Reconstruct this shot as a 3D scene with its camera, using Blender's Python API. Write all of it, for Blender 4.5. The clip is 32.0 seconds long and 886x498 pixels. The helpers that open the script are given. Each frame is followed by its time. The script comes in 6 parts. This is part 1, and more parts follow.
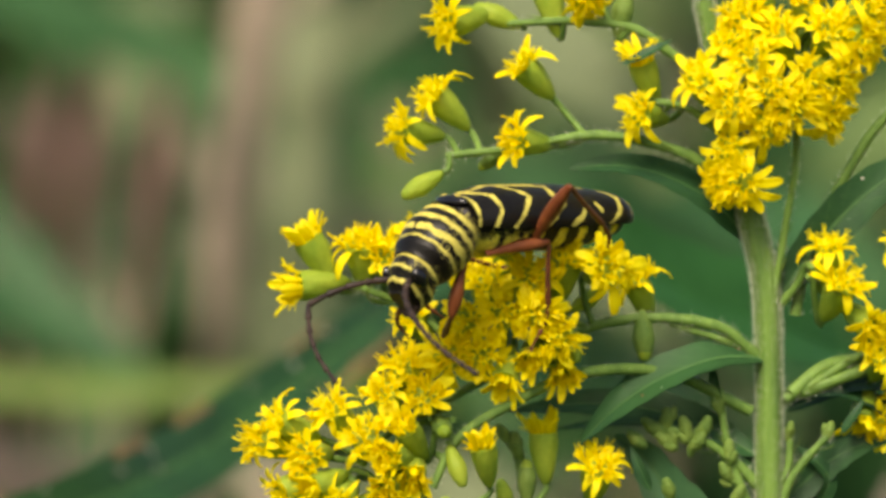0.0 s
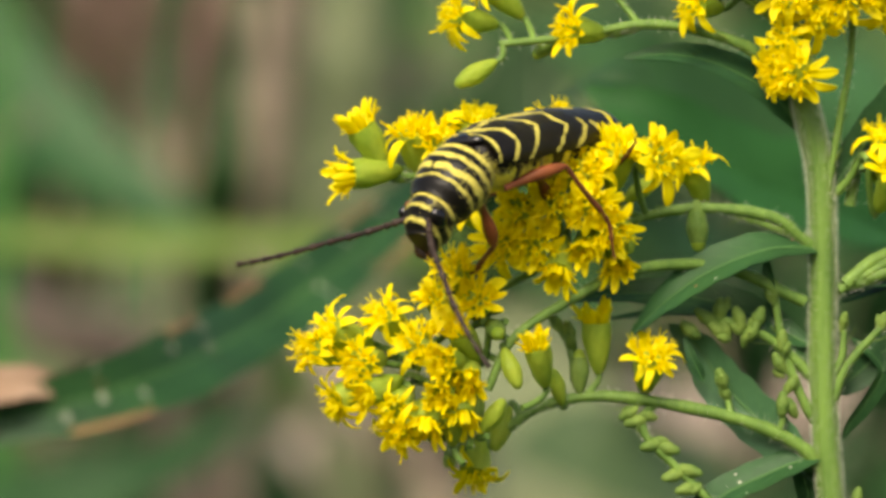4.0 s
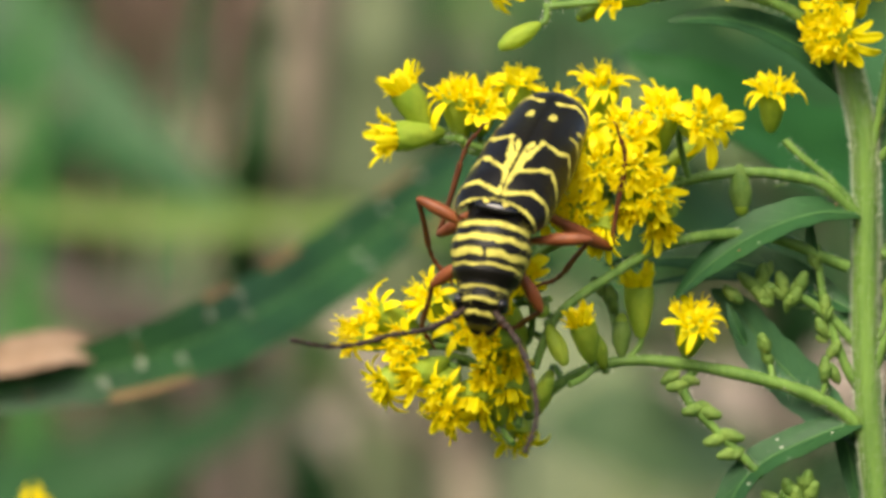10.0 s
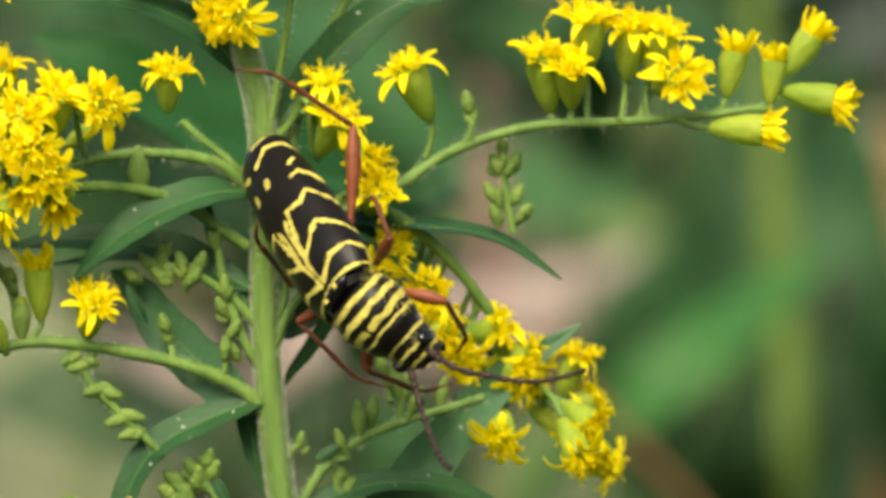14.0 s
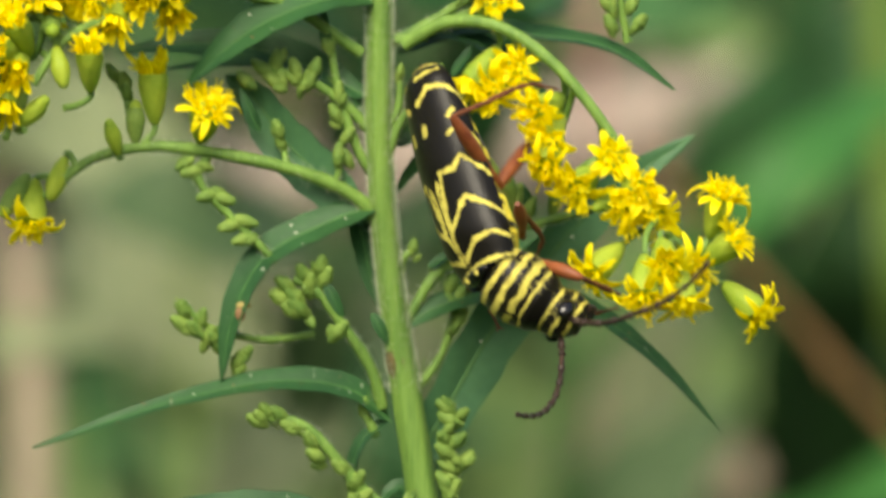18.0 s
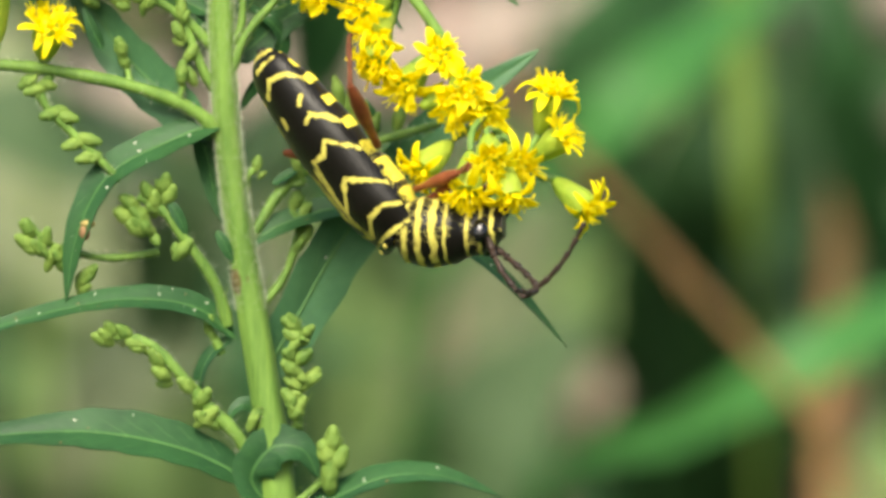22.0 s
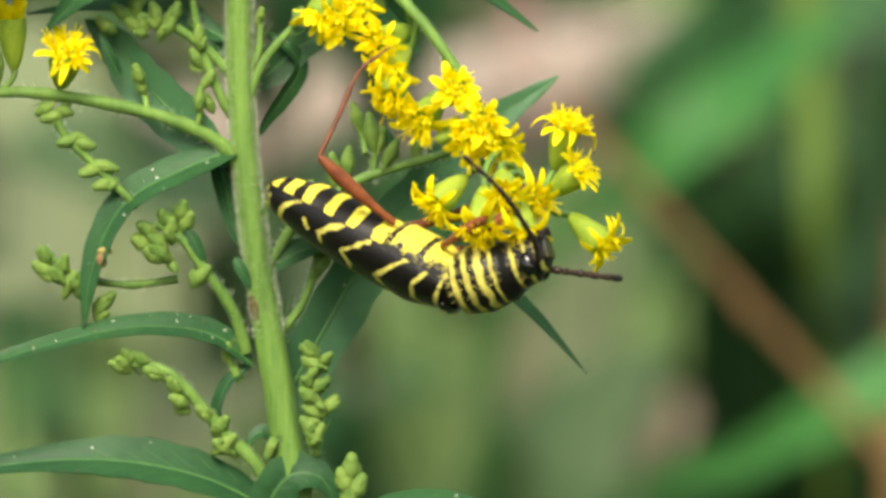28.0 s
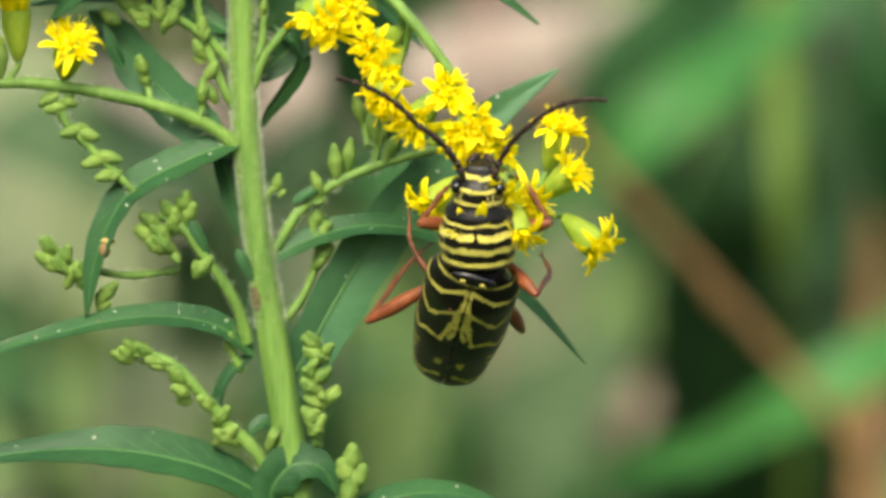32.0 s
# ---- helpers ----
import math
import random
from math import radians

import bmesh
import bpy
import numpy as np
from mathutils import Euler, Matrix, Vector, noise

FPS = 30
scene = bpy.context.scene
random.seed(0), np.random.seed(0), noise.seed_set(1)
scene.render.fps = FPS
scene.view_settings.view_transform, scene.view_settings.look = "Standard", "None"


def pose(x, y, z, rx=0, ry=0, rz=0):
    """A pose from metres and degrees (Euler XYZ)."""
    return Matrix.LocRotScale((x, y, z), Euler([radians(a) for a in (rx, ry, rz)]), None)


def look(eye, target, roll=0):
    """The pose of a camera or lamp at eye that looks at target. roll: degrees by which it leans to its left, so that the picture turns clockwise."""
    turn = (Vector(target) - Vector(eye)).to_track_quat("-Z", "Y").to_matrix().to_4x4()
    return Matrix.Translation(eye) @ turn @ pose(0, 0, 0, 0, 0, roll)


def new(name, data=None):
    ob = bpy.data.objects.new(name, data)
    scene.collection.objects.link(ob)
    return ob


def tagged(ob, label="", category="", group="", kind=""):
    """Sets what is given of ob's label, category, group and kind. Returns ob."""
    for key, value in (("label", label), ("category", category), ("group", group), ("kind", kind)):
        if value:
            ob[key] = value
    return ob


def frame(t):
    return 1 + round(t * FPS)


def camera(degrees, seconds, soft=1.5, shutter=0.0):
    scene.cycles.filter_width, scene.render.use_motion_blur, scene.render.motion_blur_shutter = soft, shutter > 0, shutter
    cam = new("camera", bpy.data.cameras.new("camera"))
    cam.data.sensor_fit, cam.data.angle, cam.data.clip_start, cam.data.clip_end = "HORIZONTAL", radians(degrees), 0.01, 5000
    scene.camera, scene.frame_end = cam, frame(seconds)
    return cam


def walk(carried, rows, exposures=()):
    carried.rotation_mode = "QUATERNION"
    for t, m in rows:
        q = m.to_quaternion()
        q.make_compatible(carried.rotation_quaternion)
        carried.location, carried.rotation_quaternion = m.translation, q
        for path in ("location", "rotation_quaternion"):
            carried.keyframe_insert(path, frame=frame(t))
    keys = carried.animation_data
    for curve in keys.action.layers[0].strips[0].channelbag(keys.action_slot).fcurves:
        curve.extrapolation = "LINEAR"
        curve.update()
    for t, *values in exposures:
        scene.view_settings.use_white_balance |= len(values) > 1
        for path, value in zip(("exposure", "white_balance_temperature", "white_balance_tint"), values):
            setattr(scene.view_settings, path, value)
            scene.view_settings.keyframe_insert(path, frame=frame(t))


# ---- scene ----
cam = camera(8.0, 32.0, soft=3.4, shutter=0.5)
walk(cam, [
    (0.0, look((-0.02576, -0.45006, 0.84892), (-0.02264, 0, 0.85962), -0.24)),
    (0.5, look((-0.02612, -0.44831, 0.84892), (-0.02408, 0, 0.86001), -0.17)),
    (1.0, look((-0.02648, -0.44927, 0.84892), (-0.02627, 0, 0.85839), -0.15)),
    (1.5, look((-0.02792, -0.44810, 0.84874), (-0.02518, 0, 0.85832), -0.47)),
    (2.0, look((-0.02936, -0.44881, 0.84856), (-0.02943, 0, 0.85476), 0.24)),
    (2.5, look((-0.02864, -0.44703, 0.85080), (-0.02933, 0, 0.85365), 0.17)),
    (3.0, look((-0.02504, -0.44775, 0.85660), (-0.02896, 0, 0.85502), -0.06)),
    (3.5, look((-0.02576, -0.44814, 0.85500), (-0.02671, 0, 0.85303), 0.08)),
    (5.5, look((-0.02662, -0.45005, 0.85036), (-0.02632, 0, 0.85290), -0.03)),
    (6.0, look((-0.02770, -0.44907, 0.84935), (-0.02623, 0, 0.85312), 0.12)),
    (6.5, look((-0.02943, -0.44882, 0.84849), (-0.02593, 0, 0.85391), 0.11)),
    (7.0, look((-0.02742, -0.44869, 0.84906), (-0.02546, 0, 0.85403), -0.24)),
    (7.5, look((-0.02504, -0.44975, 0.84986), (-0.02625, 0, 0.85330), -0.38)),
    (8.0, look((-0.02540, -0.45046, 0.85058), (-0.02841, 0, 0.85233), 0.06)),
    (8.5, look((-0.02756, -0.44933, 0.85050), (-0.02775, 0, 0.85174), 0.29)),
    (9.0, look((-0.02864, -0.44847, 0.85036), (-0.02864, 0, 0.85036), 0.00)),
    (9.5, look((-0.02720, -0.44912, 0.85022), (-0.02805, 0, 0.85027), 0.03)),
    (10.0, look((-0.02734, -0.44747, 0.85122), (-0.02940, 0, 0.84911), 0.33)),
    (10.5, look((-0.02785, -0.44807, 0.85007), (-0.02807, 0, 0.84730), 0.28)),
    (11.0, look((-0.02922, -0.44691, 0.85043), (-0.02729, 0, 0.84617), 0.38)),
    (11.5, look((-0.02893, -0.44714, 0.85040), (-0.01938, 0, 0.84658), 0.19)),
    (12.0, look((-0.02864, -0.44645, 0.85036), (-0.00846, 0, 0.85001), -0.09)),
    (12.5, look((-0.02745, -0.44665, 0.85180), (-0.00020, 0, 0.85178), -0.21)),
    (13.0, look((-0.02626, -0.44597, 0.85324), (0.00416, 0, 0.85325), 0.19)),
    (13.5, look((-0.02396, -0.44659, 0.85288), (0.00876, 0, 0.85048), -0.21)),
    (14.0, look((-0.02165, -0.44886, 0.85252), (0.01315, 0, 0.84770), -0.40)),
    (14.5, look((-0.02111, -0.44970, 0.85108), (0.01432, 0, 0.84213), -0.55)),
    (15.0, look((-0.02057, -0.45000, 0.84964), (0.01551, 0, 0.83867), 0.27)),
    (15.5, look((-0.02096, -0.44831, 0.85012), (0.01172, 0, 0.83568), -0.05)),
    (17.5, look((-0.02249, -0.45009, 0.85204), (0.00372, 0, 0.83826), 0.06)),
    (18.0, look((-0.02288, -0.44896, 0.85252), (0.00508, 0, 0.83411), 0.27)),
    (18.5, look((-0.02312, -0.44750, 0.85251), (0.00743, 0, 0.83123), 0.45)),
    (19.0, look((-0.02336, -0.44702, 0.85250), (0.00810, 0, 0.83237), 0.38)),
    (19.5, look((-0.02360, -0.44826, 0.85248), (0.00817, 0, 0.83061), 0.37)),
    (20.0, look((-0.02384, -0.44769, 0.85247), (0.01293, 0, 0.83141), -0.25)),
    (20.5, look((-0.02408, -0.44748, 0.85246), (0.01678, 0, 0.83012), 0.14)),
    (21.0, look((-0.02432, -0.44890, 0.85245), (0.01634, 0, 0.82930), 0.40)),
    (21.5, look((-0.02302, -0.44893, 0.85239), (0.01279, 0, 0.82725), 0.21)),
    (22.0, look((-0.02172, -0.44870, 0.85234), (0.01616, 0, 0.82814), -0.08)),
    (22.5, look((-0.02043, -0.44875, 0.85229), (0.01632, 0, 0.82901), -0.08)),
    (23.0, look((-0.01913, -0.44929, 0.85223), (0.01779, 0, 0.82941), -0.02)),
    (23.5, look((-0.01818, -0.44882, 0.85209), (0.01959, 0, 0.82945), -0.10)),
    (24.0, look((-0.01722, -0.44813, 0.85194), (0.01985, 0, 0.83143), -0.16)),
    (24.5, look((-0.01627, -0.44807, 0.85180), (0.01934, 0, 0.83224), -0.23)),
    (25.0, look((-0.01531, -0.44895, 0.85166), (0.01822, 0, 0.83120), -0.18)),
    (25.5, look((-0.01533, -0.44916, 0.85172), (0.01583, 0, 0.83146), -0.06)),
    (27.5, look((-0.01537, -0.44736, 0.85196), (0.01590, 0, 0.83064), -0.46)),
    (28.0, look((-0.01539, -0.44748, 0.85202), (0.01482, 0, 0.83006), -0.18)),
    (28.5, look((-0.01648, -0.44770, 0.85198), (0.01486, 0, 0.83119), -0.25)),
    (29.0, look((-0.01758, -0.44753, 0.85194), (0.01520, 0, 0.83097), -0.46)),
    (29.5, look((-0.01868, -0.44869, 0.85191), (0.01366, 0, 0.82993), -0.14)),
    (30.0, look((-0.01978, -0.44944, 0.85187), (0.01423, 0, 0.82817), -0.08)),
    (30.5, look((-0.02075, -0.44840, 0.85180), (0.01456, 0, 0.82953), 0.07)),
    (31.0, look((-0.02172, -0.44840, 0.85173), (0.01355, 0, 0.82919), 0.27)),
    (31.5, look((-0.02068, -0.44746, 0.85230), (0.01655, 0, 0.82965), -0.30)),
    (32.0, look((-0.01964, -0.44918, 0.85288), (0.01474, 0, 0.82947), 0.07)),
], ((0, .54, 7150, 11), (2, .57, 7200, 10), (6, .68, 7050, 10), (8, .69, 6900, 9), (11, .70, 6800, 7), (12, .71, 7200, 11), (13, .72, 7250, 12), (14, .72, 7000, 10), (15, .72, 6950, 9), (18, .76, 6950, 4), (20, 1.0, 6800, 5), (22, 1.15, 6750, 5), (24, 1.18, 6720, 5), (26, 1.02, 6720, 5), (28, .96, 6720, 4), (32, 1.07, 6720, 3)))
D_FOCUS = 0.4410
cam.data.dof.use_dof = True
cam.data.dof.focus_distance = D_FOCUS
cam.data.dof.aperture_fstop = 38.0

# ---- world, sun, exposure ----
world = bpy.data.worlds.new("sky")
scene.world = world
world.use_nodes = True
wn = world.node_tree.nodes
sky = wn.new("ShaderNodeTexSky")
sky.sky_type, sky.sun_disc = "NISHITA", False
sky.sun_elevation, sky.sun_rotation = radians(46), radians(197)
sky.air_density, sky.dust_density = 1.0, 4.0
world.node_tree.links.new(sky.outputs[0], wn["Background"].inputs[0])
wn["Background"].inputs[1].default_value = 0.13
sun = new("sun", bpy.data.lights.new("sun", "SUN"))
sun.data.energy, sun.data.angle, sun.data.color = 2.7, radians(30), (1.0, 0.93, 0.80)
sun.matrix_world = look((-0.6, -2.0, 3.0), (0, 0, 0.85))

# ---- units: the plant is drawn in steps of 0.04 mm round the main stem ----
K = 4e-5
UP0 = 0.85


def P(u, v, d=0.0):
    return Vector(((u - 1500) * K, d * K, UP0 - (v - 450) * K))


def D(du, dv, dd=0.0):
    return Vector((du, dd, -dv)) * K


EYE_A = Vector((-0.02864, -0.4485, 0.8504))
EYE_B = Vector((-0.01539, -0.4485, 0.8520))


def beyond(u, v, y, eye):
    """The place y metres behind the stem on the line of sight from eye past (u, v)."""
    q = P(u, v)
    return eye + (q - eye) * ((y - eye.y) / (q.y - eye.y))


# ---- materials ----
def mat(name, base, rough=0.6, vary=0.25, scale=900.0, dark=None, bump=0.15, thru=0.0, metal=0.0, spec=0.25, fine=6.0, coat=0.0, sheen=0.0, island=0.0, along=1.0):
    m = bpy.data.materials.new(name)
    m.use_nodes = True
    n, l = m.node_tree.nodes, m.node_tree.links
    b = n["Principled BSDF"]
    tc = n.new("ShaderNodeTexCoord")
    big = n.new("ShaderNodeTexNoise")
    big.inputs["Scale"].default_value, big.inputs["Detail"].default_value = scale, 3
    small = n.new("ShaderNodeTexNoise")
    small.inputs["Scale"].default_value, small.inputs["Detail"].default_value = scale * fine, 4
    grain = n.new("ShaderNodeVectorMath")
    grain.operation = "MULTIPLY"
    grain.inputs[1].default_value = (1, 1, along)
    l.new(tc.outputs["Object"], grain.inputs[0])
    l.new(grain.outputs[0], big.inputs["Vector"])
    l.new(grain.outputs[0], small.inputs["Vector"])
    add = n.new("ShaderNodeMath")
    add.operation = "MULTIPLY_ADD"
    l.new(small.outputs["Fac"], add.inputs[0])
    add.inputs[1].default_value = 0.45
    l.new(big.outputs["Fac"], add.inputs[2])
    if island:
        info = n.new("ShaderNodeObjectInfo")
        geo = n.new("ShaderNodeNewGeometry")
        s = n.new("ShaderNodeMath")
        l.new(info.outputs["Random"], s.inputs[0])
        l.new(geo.outputs["Random Per Island"], s.inputs[1])
        a2 = n.new("ShaderNodeMath")
        a2.operation = "MULTIPLY_ADD"
        l.new(s.outputs[0], a2.inputs[0])
        a2.inputs[1].default_value = island
        l.new(add.outputs[0], a2.inputs[2])
        sub = n.new("ShaderNodeMath")
        sub.operation = "SUBTRACT"
        l.new(a2.outputs[0], sub.inputs[0])
        sub.inputs[1].default_value = island
        add = sub
    ramp = n.new("ShaderNodeValToRGB")
    ramp.color_ramp.elements[0].position, ramp.color_ramp.elements[1].position = 0.45, 1.0
    d = dark or tuple(c * (1 - vary) for c in base)
    ramp.color_ramp.elements[0].color = (*d, 1)
    ramp.color_ramp.elements[1].color = (*base, 1)
    l.new(add.outputs[0], ramp.inputs[0])
    l.new(ramp.outputs[0], b.inputs["Base Color"])
    b.inputs["Roughness"].default_value = rough
    b.inputs["Metallic"].default_value = metal
    b.inputs["Specular IOR Level"].default_value = spec
    b.inputs["Coat Weight"].default_value = coat
    b.inputs["Sheen Weight"].default_value = sheen
    if bump:
        bp = n.new("ShaderNodeBump")
        bp.inputs["Strength"].default_value, bp.inputs["Distance"].default_value = bump, 0.03 / scale
        l.new(small.outputs["Fac"], bp.inputs["Height"])
        l.new(bp.outputs[0], b.inputs["Normal"])
    if thru:
        tr = n.new("ShaderNodeBsdfTranslucent")
        l.new(ramp.outputs[0], tr.inputs["Color"])
        mix = n.new("ShaderNodeMixShader")
        mix.inputs[0].default_value = thru
        l.new(b.outputs[0], mix.inputs[1])
        l.new(tr.outputs[0], mix.inputs[2])
        l.new(mix.outputs[0], n["Material Output"].inputs["Surface"])
    return m


def striped(name, black, yellow, rough_black, rough_yellow):
    """Black cuticle with bands of yellow down, told apart by the mesh's attribute 'band' (1 on a band)."""
    m = bpy.data.materials.new(name)
    m.use_nodes = True
    n, l = m.node_tree.nodes, m.node_tree.links
    b = n["Principled BSDF"]
    at = n.new("ShaderNodeAttribute")
    at.attribute_name = "band"
    tc = n.new("ShaderNodeTexCoord")
    no = n.new("ShaderNodeTexNoise")
    no.inputs["Scale"].default_value, no.inputs["Detail"].default_value = 6000, 4
    l.new(tc.outputs["Object"], no.inputs["Vector"])
    ma = n.new("ShaderNodeMath")
    ma.operation = "MULTIPLY_ADD"
    l.new(no.outputs["Fac"], ma.inputs[0])
    ma.inputs[1].default_value = 0.95
    l.new(at.outputs["Fac"], ma.inputs[2])
    cr = n.new("ShaderNodeValToRGB")
    cr.color_ramp.elements[0].position, cr.color_ramp.elements[1].position = 0.82, 1.16 - 0.06
    l.new(ma.outputs[0], cr.inputs[0])
    big = n.new("ShaderNodeTexNoise")
    big.inputs["Scale"].default_value = 1500
    l.new(tc.outputs["Object"], big.inputs["Vector"])
    yr = n.new("ShaderNodeValToRGB")
    yr.color_ramp.elements[0].color = (yellow[0] * 0.6, yellow[1] * 0.58, yellow[2] * 0.6, 1)
    yr.color_ramp.elements[1].color = (*yellow, 1)
    yr.color_ramp.elements[0].position, yr.color_ramp.elements[1].position = 0.3, 0.55
    l.new(big.outputs["Fac"], yr.inputs[0])
    mx = n.new("ShaderNodeMix")
    mx.data_type = "RGBA"
    l.new(cr.outputs[0], mx.inputs[0])
    mx.inputs[6].default_value = (*black, 1)
    l.new(yr.outputs[0], mx.inputs[7])
    l.new(mx.outputs[2], b.inputs["Base Color"])
    ro = n.new("ShaderNodeMapRange")
    l.new(cr.outputs[0], ro.inputs[0])
    ro.inputs[3].default_value, ro.inputs[4].default_value = rough_black, rough_yellow
    l.new(ro.outputs[0], b.inputs["Roughness"])
    b.inputs["Specular IOR Level"].default_value = 0.2
    b.inputs["Sheen Weight"].default_value, b.inputs["Sheen Roughness"].default_value = 0.012, 0.4
    b.inputs["Sheen Tint"].default_value = (0.8, 0.75, 0.45, 1)
    bp = n.new("ShaderNodeBump")
    bp.inputs["Strength"].default_value, bp.inputs["Distance"].default_value = 0.6, 6e-5
    l.new(no.outputs["Fac"], bp.inputs["Height"])
    l.new(bp.outputs[0], b.inputs["Normal"])
    return m


PETAL = mat("petal_yellow", (0.99, 0.90, 0.018), 0.5, scale=500, dark=(0.985, 0.86, 0.012), thru=0.55, bump=0.1, island=0.35)
DISC = mat("disc_yellow", (0.985, 0.89, 0.014), 0.55, scale=900, dark=(0.98, 0.82, 0.008), thru=0.55, bump=0.1, island=0.35)
CUP = mat("involucre_green", (0.47, 0.58, 0.065), 0.5, scale=500, dark=(0.27, 0.42, 0.045), thru=0.45, bump=0.2, island=0.3)
BUD = mat("bud_green", (0.235, 0.345, 0.07), 0.6, scale=700, dark=(0.11, 0.21, 0.04), thru=0.3, bump=0.2, island=0.3)
STEM = mat("stem_green", (0.20, 0.335, 0.065), 0.5, scale=900, dark=(0.075, 0.155, 0.03), bump=0.6, thru=0.15, along=0.12)
HAIR = mat("stem_hair", (0.62, 0.66, 0.50), 0.7, scale=300, bump=0, thru=0.3)
LEAF = mat("leaf_green", (0.034, 0.108, 0.032), 0.48, scale=170, dark=(0.015, 0.056, 0.018), bump=0.25, thru=0.22, fine=9, island=0.25)
LEAF_PALE = mat("leaf_pale_green", (0.085, 0.20, 0.085), 0.45, scale=150, dark=(0.05, 0.135, 0.06), bump=0.25, thru=0.2, fine=9, island=0.25)
RIB = mat("leaf_rib", (0.075, 0.18, 0.05), 0.5, scale=300, bump=0.1)
BROWN = mat("dry_brown", (0.30, 0.17, 0.08), 0.8, scale=200, dark=(0.12, 0.07, 0.035), bump=0.3)
DRY = mat("dry_leaf_tan", (0.36, 0.25, 0.17), 0.8, scale=220, dark=(0.15, 0.09, 0.055), bump=0.4)
SPECK = mat("pale_speck", (0.62, 0.62, 0.50), 0.7, scale=900, bump=0.1)
SHELL = striped("elytra_bands", (0.006, 0.005, 0.004), (0.55, 0.485, 0.095), 0.34, 0.8)
BELLY = striped("belly_bands", (0.010, 0.008, 0.007), (0.82, 0.70, 0.07), 0.4, 0.7)
LEG = mat("leg_rust", (0.24, 0.072, 0.024), 0.42, scale=900, dark=(0.115, 0.030, 0.012), bump=0.2)
SHIN = mat("shin_brown", (0.17, 0.055, 0.022), 0.45, scale=900, dark=(0.06, 0.022, 0.012), bump=0.2)
ANT = mat("antenna_brown", (0.045, 0.026, 0.018), 0.5, scale=1500, dark=(0.018, 0.012, 0.010), bump=0.2)
DOWN = mat("yellow_down", (0.66, 0.58, 0.16), 0.7, scale=900, bump=0, thru=0.3)
EYE = mat("eye_black", (0.006, 0.005, 0.005), 0.15, scale=3000, bump=0.05, coat=0.5)
GRASS = mat("grass_green", (0.06, 0.20, 0.045), 0.5, scale=30, dark=(0.038, 0.14, 0.03), thru=0.3)
GRASS_DEEP = mat("deep_blade_green", (0.03, 0.13, 0.028), 0.5, scale=60, dark=(0.016, 0.08, 0.016), thru=0.25)
GRASS_LIME = mat("grass_lime", (0.17, 0.26, 0.05), 0.5, scale=30, dark=(0.12, 0.20, 0.04), thru=0.3)
WEED = mat("weed_green", (0.045, 0.135, 0.04), 0.6, scale=25, dark=(0.018, 0.06, 0.018), thru=0.25, island=0.4)
WEED_GREY = mat("weed_grey_green", (0.225, 0.26, 0.14), 0.6, scale=20, dark=(0.14, 0.175, 0.085), thru=0.2, island=0.4)
PINK = mat("reddened_leaf", (0.56, 0.33, 0.31), 0.6, scale=30, dark=(0.36, 0.20, 0.18), thru=0.25)
STRAW = mat("dead_stem_straw", (0.40, 0.33, 0.25), 0.8, scale=25, dark=(0.27, 0.21, 0.155), bump=0.3)
DEAD_GREY = mat("grey_dead_stem", (0.21, 0.165, 0.13), 0.8, scale=30, dark=(0.13, 0.10, 0.08), bump=0.3)
RUST = mat("red_brown_stem", (0.36, 0.20, 0.085), 0.7, scale=40, dark=(0.25, 0.14, 0.06))
BARK = mat("log_bark", (0.34, 0.28, 0.24), 0.9, scale=60, dark=(0.20, 0.16, 0.13), bump=0.6)
OLIVE = mat("weed_olive", (0.16, 0.24, 0.08), 0.6, scale=20, dark=(0.105, 0.17, 0.055), thru=0.2, island=0.4)
# near-black green: the shade of gaps between weeds, put into leaf colour
GAP_SHADE = mat("gap_shade_green", (0.022, 0.062, 0.016), 0.6, scale=25, dark=(0.011, 0.034, 0.009), thru=0.1, island=0.4)
WEED_MID = mat("weed_mid_green", (0.09, 0.15, 0.06), 0.6, scale=20, dark=(0.05, 0.09, 0.036), thru=0.2, island=0.4)
SOIL = mat("leaf_litter_soil", (0.085, 0.085, 0.04), 0.95, scale=6, dark=(0.03, 0.048, 0.016), bump=0.5)


